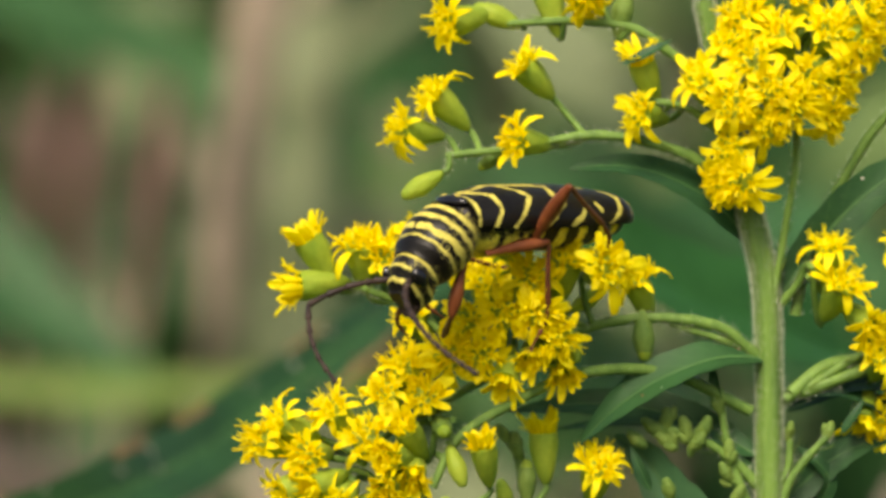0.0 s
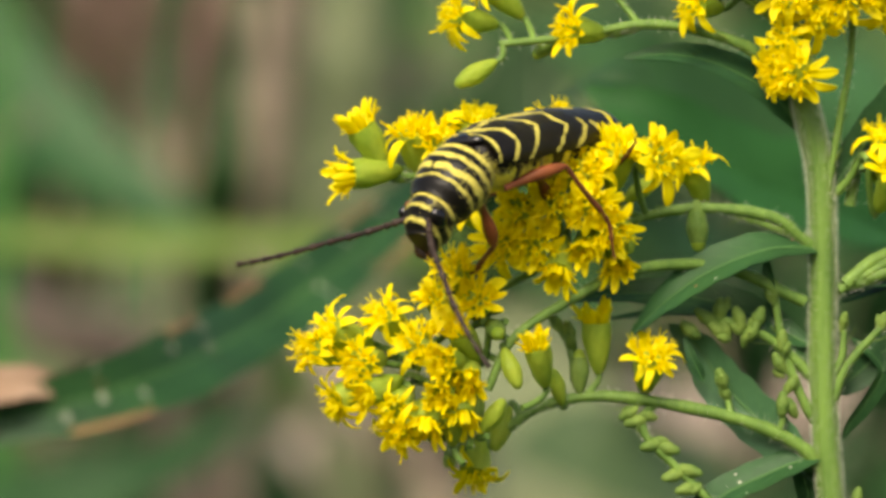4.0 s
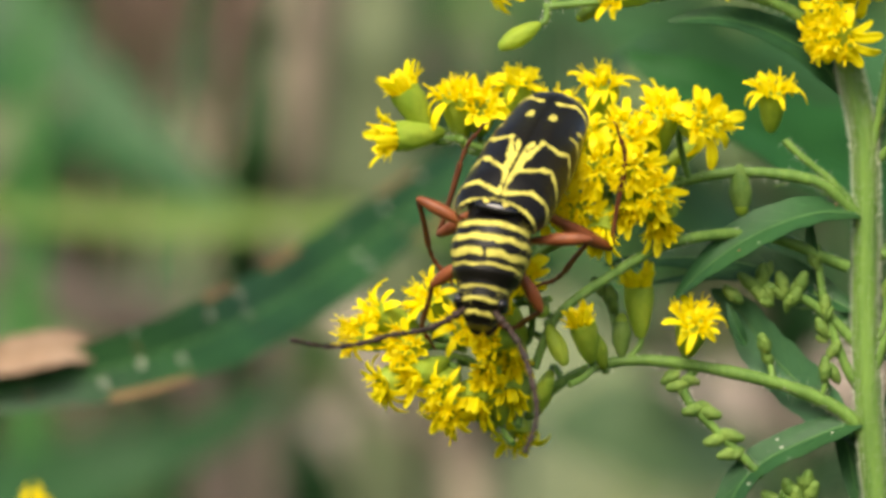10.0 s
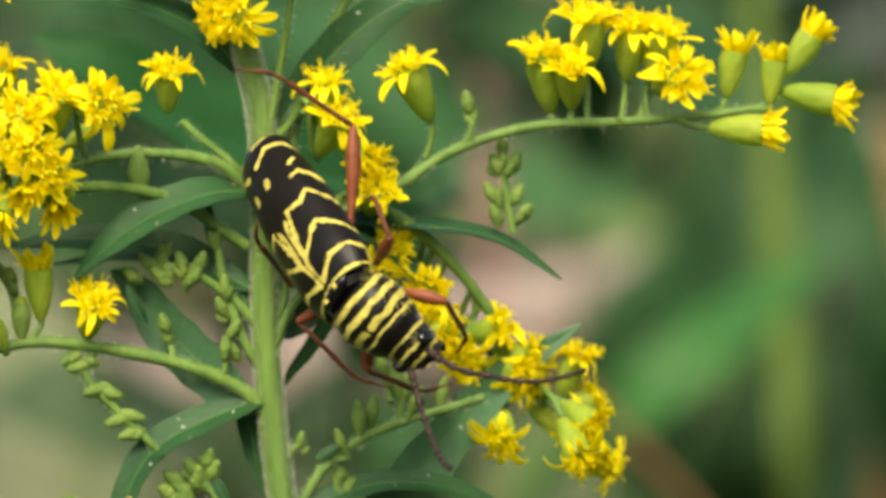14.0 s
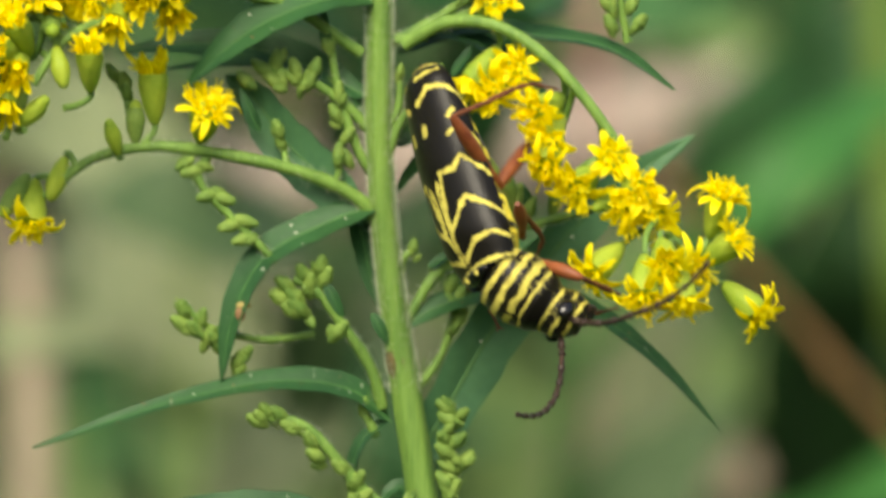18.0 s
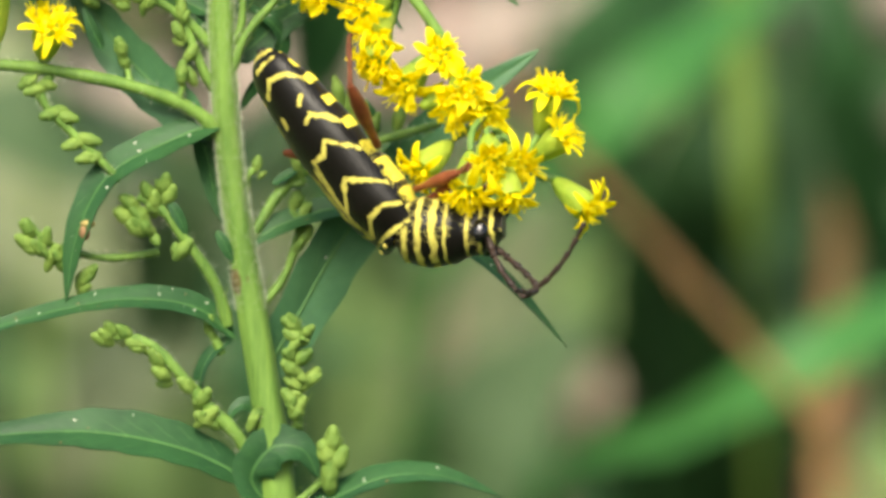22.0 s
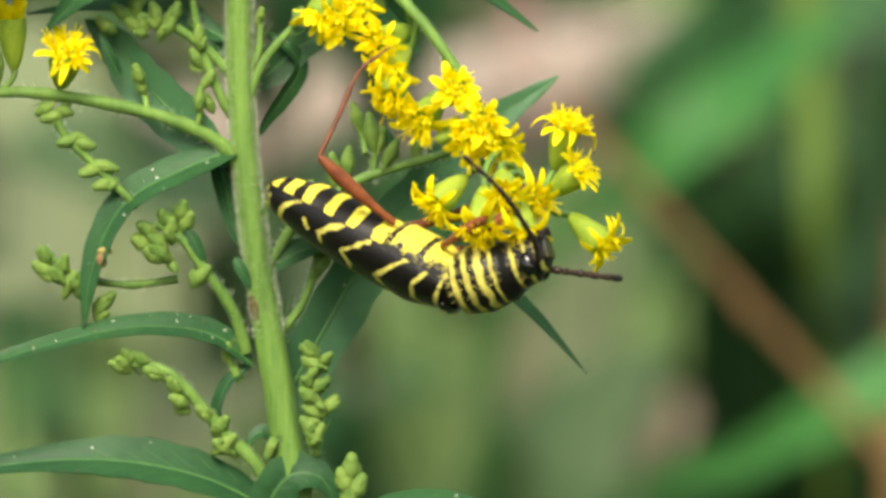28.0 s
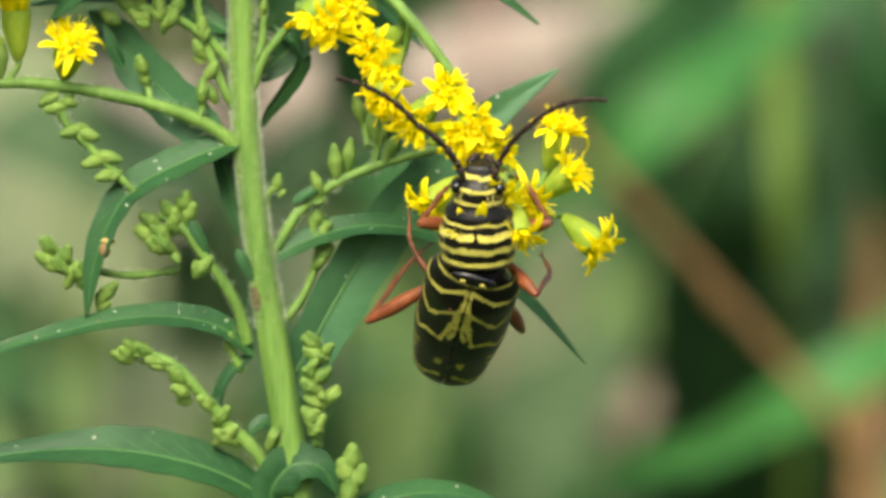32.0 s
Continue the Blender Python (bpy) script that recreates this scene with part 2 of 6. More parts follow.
# ---- mesh building ----
class Shape:
    def __init__(self):
        self.v, self.f, self.m, self.band = [], [], [], []

    def quadgrid(self, rows, k=0, close=False, bands=None):
        base, w = len(self.v), len(rows[0])
        for i, r in enumerate(rows):
            for j, p in enumerate(r):
                self.v.append(tuple(p))
                self.band.append(bands[i][j] if bands else 0.0)
        for i in range(len(rows) - 1):
            for j in range(w if close else w - 1):
                a, b = base + i * w + j, base + i * w + (j + 1) % w
                self.f.append((a, b, b + w, a + w))
                self.m.append(k)

    def cap(self, ring, k=0):
        base = len(self.v)
        for p in ring:
            self.v.append(tuple(p))
            self.band.append(0.0)
        self.f.append(tuple(range(base, base + len(ring))))
        self.m.append(k)

    def tube(self, pts, radii, n=8, k=0, ends=True):
        rings, side = [], None
        for i, p in enumerate(pts):
            t = (pts[min(i + 1, len(pts) - 1)] - pts[max(i - 1, 0)]).normalized()
            if side is None:
                side = t.orthogonal().normalized()
            side = (side - t * side.dot(t)).normalized()
            up = t.cross(side)
            rings.append([p + (side * math.cos(2 * math.pi * j / n) + up * math.sin(2 * math.pi * j / n)) * radii[i] for j in range(n)])
        self.quadgrid(rings, k, close=True)
        if ends:
            self.cap(list(reversed(rings[0])), k)
            self.cap(rings[-1], k)

    def blob(self, c, axes, n=10, r=7, k=0):
        """An ellipsoid; axes: three half-axis vectors."""
        rows = []
        for i in range(r + 1):
            a = math.pi * (0.02 + 0.96 * i / r)
            rows.append([c + axes[0] * math.cos(a) + (axes[1] * math.cos(2 * math.pi * j / n) + axes[2] * math.sin(2 * math.pi * j / n)) * math.sin(a) for j in range(n)])
        self.quadgrid(rows, k, close=True)
        self.cap(list(reversed(rows[0])), k)
        self.cap(rows[-1], k)

    def mesh(self, name, mats, smooth=True):
        me = bpy.data.meshes.new(name)
        me.from_pydata(self.v, [], self.f)
        for m in mats:
            me.materials.append(m)
        me.polygons.foreach_set("material_index", self.m)
        me.polygons.foreach_set("use_smooth", [smooth] * len(self.f))
        if any(self.band):
            at = me.attributes.new("band", "FLOAT", "POINT")
            at.data.foreach_set("value", self.band)
        me.update()
        return me


def part(name, me, parent, label="", m=None):
    ob = new(name, me)
    ob.parent = parent
    if m is not None:
        ob.matrix_basis = m
    return tagged(ob, label) if label else ob


def spline(pts, n):
    """n + 1 points along a smooth line through pts, evenly spread over its stretches."""
    q = [2 * pts[0] - pts[1], *pts, 2 * pts[-1] - pts[-2]]
    out, segs = [], len(pts) - 1
    for i in range(n + 1):
        x = min(i / n * segs, segs - 1e-6)
        j, t = int(x), x - int(x)
        a, b, c, d = q[j], q[j + 1], q[j + 2], q[j + 3]
        k0, k1, k2 = (max((v - u).length, 1e-9) ** 0.5 for u, v in ((a, b), (b, c), (c, d)))
        m1 = ((b - a) / k0 - (c - a) / (k0 + k1) + (c - b) / k1) * k1
        m2 = ((c - b) / k1 - (d - b) / (k1 + k2) + (d - c) / k2) * k1
        out.append(b + m1 * t + (3 * (c - b) - 2 * m1 - m2) * t * t + (m1 + m2 - 2 * (c - b)) * t ** 3)
    return out


def ramp_r(a, b, n):
    return [a + (b - a) * i / n for i in range(n + 1)]


def axes_to(zaxis, roll=0.0):
    q = zaxis.to_track_quat("Z", "Y")
    return q.to_matrix().to_4x4() @ Matrix.Rotation(roll, 4, "Z")


# ---- the goldenrod: flower heads ----
rng = random.Random(7)


CUP_LINE = [(-1.0, 0.18), (-0.95, 0.36), (-0.8, 0.58), (-0.55, 0.82), (-0.3, 0.97), (-0.1, 1.0), (0.04, 0.95)]


def involucre(s, length=85.0, wide=27.0, k=0, flare=0.9, relief=0.1):
    """A cup of overlapping green scales below the face of the flower, along -z."""
    rows, n = [], 30
    for i in range(25):
        z = -1.0 + 1.04 * i / 24
        for (z0, r0), (z1, r1) in zip(CUP_LINE, CUP_LINE[1:]):
            if z0 <= z <= z1 + 1e-6:
                r = r0 + (r1 - r0) * (z - z0) / (z1 - z0)
        if z > -0.35:
            r *= 1 + (flare / 0.9 - 1) * (z + 0.35) / 0.39
        row = []
        ring = (z + 1.0) / 0.42
        up = ring - int(ring)
        for j in range(n):
            a = 2 * math.pi * j / n
            c = (j / n * 7 + 0.5 * (int(ring) % 2)) % 1.0
            lift = relief * ((1 - (2 * c - 1) ** 2) * (0.55 + .45 * up) - 0.4)
            rr = r * wide * K * (1 + lift)
            row.append(Vector((math.cos(a) * rr, math.sin(a) * rr, z * length * K)))
        rows.append(row)
    s.quadgrid(rows, k, close=True)
    s.cap(list(reversed(rows[0])), k)
    s.cap(rows[-1], k)


def petal_mesh(r, length, width, lift, droop, curl):
    """One ray floret, a blunt strap running out along x from the rim of the cup."""
    s = Shape()
    top = []
    steps = ((0, .42), (.16, .62), (.34, .86), (.52, 1), (.7, 1), (.86, .8), (.96, .5), (1, .22))
    for t, f in steps:
        w = width * K * f
        ang = lift - droop * t * t
        c = Vector((r + length * t * math.cos(ang * 0.85), curl * t * t * length, length * t * math.sin(ang))) * K
        nr = Vector((-math.sin(ang), 0, math.cos(ang)))
        tan = Vector((0, 1, 0))
        top.append([c - tan * w * 0.5 + nr * 1.8 * K, c - tan * w * 0.2 - nr * 0.6 * K, c + tan * w * 0.2 - nr * 0.6 * K, c + tan * w * 0.5 + nr * 1.8 * K])
    under = [[p - Vector((0, 0, 1.3 * K)) for p in reversed(row)] for row in top]
    s.quadgrid([a + b for a, b in zip(top, under)], 0, close=True)
    s.cap(list(reversed(top[-1] + under[-1])))
    return s.mesh("ray_floret", [PETAL])


def floret(s, base, axis, tall, k=1):
    """A small tube with five spreading lobes and a thin forked style."""
    m = axes_to(axis)
    def at(x, y, z):
        return base + (m @ Vector((x, y, z))) * K
    n = 5
    rows = []
    for z, r in ((0, 2.2), (tall * 0.55, 3.0), (tall * 0.82, 5.0)):
        rows.append([at(math.cos(2 * math.pi * j / n) * r, math.sin(2 * math.pi * j / n) * r, z) for j in range(n)])
    s.quadgrid(rows, k, close=True)
    for j in range(n):
        a = 2 * math.pi * (j + 0.5) / n
        c, d = math.cos(a), math.sin(a)
        e, up = rng.uniform(9.5, 13.5), rng.uniform(.86, 1.12)
        s.quadgrid([[at(4.4 * c - 3.0 * d, 4.4 * d + 3.0 * c, tall * 0.8), at(4.4 * c + 3.0 * d, 4.4 * d - 3.0 * c, tall * 0.8)],
                    [at(e * .7 * c - 2.7 * d, e * .7 * d + 2.7 * c, tall * .97), at(e * .7 * c + 2.7 * d, e * .7 * d - 2.7 * c, tall * .97)],
                    [at(e * c - 0.8 * d, e * d + 0.8 * c, tall * up), at(e * c + 0.8 * d, e * d - 0.8 * c, tall * up)]], k)
    lean, turn, high = rng.uniform(2, 14), rng.uniform(0, 6.3), rng.uniform(1.2, 1.75)
    for fork in (-.5, .5):
        x, y = math.cos(turn + fork), math.sin(turn + fork)
        s.tube([at(0, 0, tall * 0.5), at(lean * .35 * x, lean * .35 * y, tall * (high + .6) * .5), at(lean * x, lean * y, tall * high)], [1.3 * K, 1.3 * K, 0.9 * K], 4, k)


def disc_mesh(seed, count, tall):
    global rng
    rng = random.Random(seed)
    s = Shape()
    for j in range(count):
        a, r = 2.4 * j, 5.9 * math.sqrt(j)
        floret(s, Vector((math.cos(a) * r, math.sin(a) * r, -2)) * K, Vector((math.cos(a) * r * 0.04, math.sin(a) * r * 0.04, 1)), rng.uniform(0.8, 1.25) * tall, 0)
    return s.mesh("flower_disc", [DISC])


def cup_mesh(length, wide, flare, bud=None):
    s = Shape()
    involucre(s, length, wide, 0, flare, 0.10 if bud is None else 0.12)
    if bud is not None:
        rows = []
        for i in range(6):
            a = 0.5 * math.pi * i / 5.2
            rows.append([Vector((math.cos(b) * wide * flare * math.cos(a) * 0.96, math.sin(b) * wide * flare * math.cos(a) * 0.96, 2 + 16 * math.sin(a))) * K for b in (2 * math.pi * j / 14 for j in range(14))])
        s.quadgrid(rows, 1, close=True)
        s.cap(rows[-1], 1)
    return s.mesh("flower_head" if bud is None else "bud", [CUP] if bud is None else bud)


rp = random.Random(9)
SPREAD = [petal_mesh(14, rp.uniform(30, 48), rp.uniform(12, 17), rp.uniform(0.1, 1.1), rp.uniform(-0.1, 1.2), rp.uniform(-0.3, 0.3)) for _ in range(26)]
ERECT = [petal_mesh(18, rp.uniform(26, 44), rp.uniform(12, 17), rp.uniform(1.15, 1.65), rp.uniform(-0.1, 0.5), rp.uniform(-0.12, 0.12)) for _ in range(14)]
DISCS = [disc_mesh(41, 11, 25), disc_mesh(42, 12, 29), disc_mesh(43, 9, 22), disc_mesh(46, 10, 27)]
SMALL_DISCS = [disc_mesh(44, 8, 20), disc_mesh(45, 8, 24)]
CUPS = {"o": [cup_mesh(78, 24, 0.92), cup_mesh(72, 23, 0.9)], "h": [cup_mesh(80, 23, 0.95), cup_mesh(74, 22, 0.94)],
        "b": [cup_mesh(60, 17, 0.7, [CUP, CUP]), cup_mesh(66, 19, 0.66, [BUD, CUP])], "s": [cup_mesh(40, 16.5, 0.74, [BUD, BUD]), cup_mesh(46, 16, 0.7, [BUD, BUD]), cup_mesh(36, 16, 0.78, [BUD, BUD])]}
CUPS["g"] = [cup_mesh(58, 15.5, 0.6, [BUD, BUD]), cup_mesh(52, 14.5, 0.64, [BUD, BUD])]
LONG = {"g": 55, "o": 75, "h": 77, "b": 63, "s": 40}


def bloom(kind, m, parent, inv, seed):
    """A flower head or bud at the pose m, its face towards z, with each ray floret an object of its own."""
    r = random.Random(seed)
    ob = part("flower_head" if kind in "oh" else "bud", r.choice(CUPS[kind]), parent)
    ob.matrix_parent_inverse = inv
    ob.matrix_basis = m @ Matrix.Scale(1.05, 4) if kind == "o" else m
    if kind in "oh":
        count = r.choice((10, 11, 12, 13)) if kind == "o" else 12
        for j in range(count):
            p = part("ray_floret", r.choice(SPREAD if kind == "o" else ERECT), ob)
            p.matrix_basis = Matrix.Rotation(2 * math.pi * (j + r.uniform(-0.35, 0.35)) / count, 4, "Z") @ Matrix.Scale(r.uniform(0.8, 1.15), 4)
        d = part("flower_disc", r.choice(DISCS if kind == "o" else SMALL_DISCS), ob)
        tagged(d, kind="stuff")
        d.matrix_basis = Matrix.Rotation(r.uniform(0, 6), 4, "Z")
    return ob


def hairy(s, pts, radii, count, length, seed, k=0):
    """Short stiff hairs standing off a stem."""
    r = random.Random(seed)
    for _ in range(count):
        i = r.randrange(len(pts) - 1)
        p = pts[i].lerp(pts[i + 1], r.random())
        t = (pts[i + 1] - pts[i]).normalized()
        o = t.orthogonal().normalized()
        d = (Matrix.Rotation(r.uniform(0, 2 * math.pi), 3, t) @ o + t * r.uniform(-0.2, 0.5)).normalized()
        b = p + d * radii[i] * 0.9
        e = b + d * length * r.uniform(0.6, 1.4) * K
        w = t * 0.42 * K
        base = len(s.v)
        s.v += [tuple(b - w), tuple(b + w), tuple(e)]
        s.band += [0, 0, 0]
        s.f.append((base, base + 1, base + 2))
        s.m.append(k)


goldenrod = tagged(new("goldenrod"), "tall green goldenrod with hairy stem and sprays of yellow flowers", "wildflower")
goldenrod.location = P(1690, 450 + UP0 / K)
PLANT_INV = Matrix.Translation(-goldenrod.location)


def branch(pts, r0, r1, n=16, label="", name="branch", parent=None, hairs=0.55):
    """A green stalk through pts (u, v, d); its own part of the plant."""
    line = spline([P(*p) for p in pts], n)
    rad = [x * K * (.92 + .1 * math.sin(i * 2.3 + pts[0][1])) for i, x in enumerate(ramp_r(r0, r1, n))]
    s = Shape()
    s.tube(line, rad, 8)
    if hairs:
        hairy(s, line, rad, int(hairs * sum((b - a).length for a, b in zip(line, line[1:])) / K), 8 + .25 * r0, len(pts) * 7 + int(pts[0][1]), 1)
    ob = part(name, s.mesh(name, [STEM, HAIR]), parent or goldenrod, label)
    ob.matrix_parent_inverse = PLANT_INV if parent is None else Matrix()
    if name == "branch":
        r = random.Random(int(pts[0][1]) * 3 + n)
        for i in range(2, n, 3):
            tan = (line[i + 1] - line[i]).normalized() if i < n else Vector((0, 0, 1))
            out = (Matrix.Rotation(r.uniform(0, 6.28), 3, tan) @ tan.orthogonal().normalized())
            bract(line[i] + out * rad[i] * .8, (tan + out * r.uniform(.4, 1.1)).normalized(), out, r.uniform(18, 38), r.uniform(5, 9))
    return ob


def bract(p, way, out, length, width):
    """A narrow leaflet, thick in the middle, at p."""
    s = Shape()
    side = way.cross(out).normalized()
    up = side.cross(way)
    rows = []
    for i in range(6):
        t = i / 5
        w = width * K * (0.25 + 1.5 * t - 1.7 * t * t) * .5
        c = p + way * length * K * t - up * length * K * .22 * t * t
        rows.append([c - side * w, c - up * .16 * width * K, c + side * w, c + up * .05 * width * K])
    s.quadgrid(rows, 0, close=True)
    s.cap(rows[-1])
    part("bract", s.mesh("bract", [BUD]), goldenrod).matrix_parent_inverse = PLANT_INV


def head(parent, kind, u, v, d, au, av, ad, size=1.0, stalk=None, inv=None):
    """A flower head with its face at (u, v, d), facing (au, av, ad); stalk: where its own thin stalk starts."""
    r = random.Random(int(u * 7 + v * 13))
    ax = D(au, av, ad).normalized()
    if kind == "s":
        size *= 0.68
        for k in range(2):
            side = Vector((r.uniform(-1, 1), r.uniform(-1, 1), r.uniform(-1, 1)))
            tilt = (ax + side * .55).normalized()
            small = size * r.uniform(.55, .85)
            mm = Matrix.Translation(P(u, v, d) + side * 13 * K - ax * r.uniform(4, 22) * K) @ axes_to(tilt, r.uniform(0, 6)) @ Matrix.Scale(small, 4)
            bloom("s", mm, goldenrod, PLANT_INV, int(u * 5 + v * 3) + k + 1)
    m = Matrix.Translation(P(u, v, d)) @ axes_to(ax, r.uniform(0, 6)) @ Matrix.Scale(size, 4)
    ob = bloom(kind, m, goldenrod, PLANT_INV, int(u * 5 + v * 3))
    if stalk:
        long = LONG[kind] * size
        a = P(*stalk)
        b = P(u, v, d) - ax * long * K * 0.97
        c = b - ax * (b - a).length * 0.45
        STALKS.append((a, c, b))
    return ob


STALKS = []


def stalk(a, c, b, parent, inv):
    line = spline([a, a.lerp(c, 0.5), c.lerp(b, 0.4), b], 7)
    s = Shape()
    s.tube(line, [x * K for x in ramp_r(6.5, 6, 7)], 6)
    hairy(s, line, [6 * K] * 8, 34, 8, int(abs(a.x) * 1e6) % 997, 1)
    ob = part("flower_stalk", s.mesh("flower_stalk", [STEM, HAIR]), parent)
    ob.matrix_parent_inverse = inv
    return ob


def leaf(pts, width, face=(0, 0, -1), mats=None, parent=None, name="leaf", fold=0.25, label="", specks=0, tip_brown=False, inv=None, n=22, taper=0.75, wave=0.03, blotch=0):
    """A lance-shaped leaf along pts with a raised midrib; face: the way its upper side looks (du, dv, dd)."""
    line = spline([Vector(p) for p in pts], n)
    nrm = Vector(face).normalized()
    s = Shape()
    r = random.Random(int(abs(line[0].x * 1e6)) + int(width))
    top, bot, cols = [], [], 6
    ph = r.uniform(0, 6)
    for i, p in enumerate(line):
        t = i / n
        tan = (line[min(i + 1, n)] - line[max(i - 1, 0)]).normalized()
        side = tan.cross(nrm).normalized()
        up = side.cross(tan).normalized()
        w = width * (max(math.sin(math.pi * min(1, t ** taper)), 0.0) ** 0.75 * 0.97 + 0.03)
        row_t, row_b = [], []
        for j in range(2 * cols + 1):
            x = j / cols - 1
            tooth = 1 + (0.05 * math.sin(i * 2.1) if abs(x) > 0.95 else 0)
            h = fold * abs(x) * w * 0.5 + wave * width * math.sin(t * 9 + ph + 2 * x) * abs(x)
            q = p + side * (x * w * 0.5 * tooth) + up * h
            row_t.append(q)
            row_b.append(q - up * width * 0.02)
        top.append(row_t)
        bot.append(list(reversed(row_b)))
    s.quadgrid(top, 0)
    s.quadgrid(bot, 0)
    for _ in range(blotch):
        i, j = r.randrange(3, n - 2), r.choice((0, 2 * cols - 1))
        for q in range(r.choice((1, 1, 2, 3))):
            s.m[min(i + q, n - 1) * 2 * cols + j] = 3
    ribs = [q[cols] - (q[cols] - p).normalized() * 0 for q, p in zip(top, line)]
    rib = Shape()
    rib.tube(ribs, [width * x for x in ramp_r(0.035, 0.008, n)], 6, 0)
    for i in range(2, n - 3, 2):
        for sgn in (-1, 1):
            e = top[i + 3][cols + sgn * (cols - 1)]
            a = ribs[i]
            mid = top[min(i + 2, n)][cols + sgn * (cols // 2)]
            rib.tube([a, mid, e], [width * 0.005, width * 0.004, width * 0.002], 4, 0)
    for _ in range(specks):
        i, j = r.randrange(2, n - 2), r.randrange(1, 2 * cols)
        c = top[i][j]
        rr = width * r.uniform(0.012, 0.05)
        s.blob(c, (Vector((0, -1, 0)) * rr * 0.35, Vector((1, 0, 0)) * rr, Vector((0, 0, 1)) * rr * 0.7), 6, 4, 2 if r.random() < 0.7 else 3)
    pair = mats or (LEAF, RIB)
    me = s.mesh(name, [*pair, SPECK, BROWN])
    if tip_brown:
        idx = [3 if (sum((Vector(me.vertices[k].co) for k in pl.vertices), Vector()) / len(pl.vertices) - line[-1]).length < (line[0] - line[-1]).length * 0.16 else pl.material_index for pl in me.polygons]
        me.polygons.foreach_set("material_index", idx)
    ob = part(name, me, parent or goldenrod, label)
    ob.matrix_parent_inverse = (PLANT_INV if inv is None else inv)
    part("midrib", rib.mesh("midrib", [pair[1]]), ob)
    return ob


def pleaf(pts, width, face, **kw):
    kw.setdefault("blotch", 0)
    return leaf([P(*p) for p in pts], width * K, D(*face), **kw)


def swinging(name, foot, pts, r0, r1, heads, label, origin=None):
    """A spray that turns about its foot: its branch, and its flower heads with their places on it. origin: what pts and heads are counted from."""
    o = foot if origin is None else origin
    line = spline([D(u - o[0], v - o[1], d - o[2]) for u, v, d in pts], 26)
    s = Shape()
    s.tube(line, [x * K for x in ramp_r(r0, r1, 26)], 8)
    hairy(s, line, [r1 * K] * 27, 300, 10, 5, 1)
    ob = part(name, s.mesh(name, [STEM, HAIR]), goldenrod, label)
    ob.matrix_parent_inverse = PLANT_INV
    made = []
    for k, u, v, d, au, av, ad, size, st in heads:
        r = random.Random(int(u * 3 + v))
        ax = D(au, av, ad).normalized()
        at = D(u - o[0], v - o[1], d - o[2])
        m = Matrix.Translation(at) @ axes_to(ax, r.uniform(0, 6)) @ Matrix.Scale(size, 4)
        made.append((bloom(k, Matrix(), goldenrod, PLANT_INV, int(u * 5 + v)), m))
        a, b = D(st[0] - o[0], st[1] - o[1], st[2] - o[2]), at - ax * LONG[k] * size * K * .97
        a = min(line, key=lambda p: (p - a).length) if (min(line, key=lambda p: (p - a).length) - a).length < 25 * K else a
        stalk(a, b - ax * (b - a).length * .45, b, ob, Matrix())
    return ob, made


# main stem, from the ground to the top spray
stem_line = spline([P(*p) for p in ((1690, 450 + UP0 / K, 0), (1760, 14000, 0), (1740, 6000, 0), (1660, 2200, 0), (1603, 1370, 0), (1562, 1100, 0), (1528, 860, 0),
                                    (1512, 640, 0), (1512, 400, 0), (1505, 260, 0), (1478, 140, 0), (1440, -40, 0), (1400, -230, 0))], 120)
stem_rad = [x * K for x in [42 - 18.5 * min(1, i / 60) for i in range(121)]]
for i in range(96, 121):
    stem_rad[i] *= 1 - 0.25 * (i - 96) / 24
s = Shape()
s.tube(stem_line, stem_rad, 28)
for i, p in enumerate(s.v[:121 * 28]):
    c, j = stem_line[i // 28], i % 28
    s.v[i] = tuple(c + (Vector(p) - c) * (1 + 0.035 * math.cos(j * math.pi / 2) + 0.02 * noise.noise(Vector(p) * 900)))
part("main_stem", s.mesh("main_stem", [STEM]), goldenrod, "hairy pale green main stem").matrix_parent_inverse = PLANT_INV
s = Shape()
hairy(s, stem_line[50:], stem_rad[50:], 20000, 9, 3)
tagged(part("stem_hairs", s.mesh("stem_hairs", [HAIR]), goldenrod), "fine whitish stem hairs", kind="stuff").matrix_parent_inverse = PLANT_INV
# a brown scar round the stem
s = Shape()
s.tube([P(1547, 1026), P(1551, 1044), P(1555, 1066), P(1558, 1080)], [23.6 * K, 25.5 * K, 25.3 * K, 23.6 * K], 20)
part("stem_scar", s.mesh("stem_scar", [mat("scar_brown", (0.13, 0.10, 0.04), 0.8, scale=1500, dark=(0.07, 0.07, 0.025))]), goldenrod, "brown scar").matrix_parent_inverse = PLANT_INV

# upper side branch
b = branch([(1478, 150, 10), (1399, 62, -10), (1300, 22, -20), (1189, 9, -20), (1080, 30, -20), (939, 44, -20)], 13, 7)
for h in (("o", 864, -2, -30, -1, -.15, -.5, 1.0, (960, 42, -20)), ("o", 925, -60, -10, -.75, -.75, -.3, 1.0, (1000, 40, -20)),
          ("o", 1068, 20, -50, -1, -.1, -.7, 1.0, (1190, 12, -20)), ("o", 1080, -112, -30, -.7, -.75, -.4, 1.05, (1185, 8, -20)),
          ("b", 878, 108, -30, -1, .6, -.1, 1.1, (945, 44, -20)), ("b", 1010, 58, 30, -.6, .5, .4, 0.8, (1050, 34, -20))):
    head(b, *h)
b = branch([(1430, -80, 0), (1349, -131, 0), (1279, -180, 0), (1180, -195, 0), (1049, -191, 0)], 12, 7)
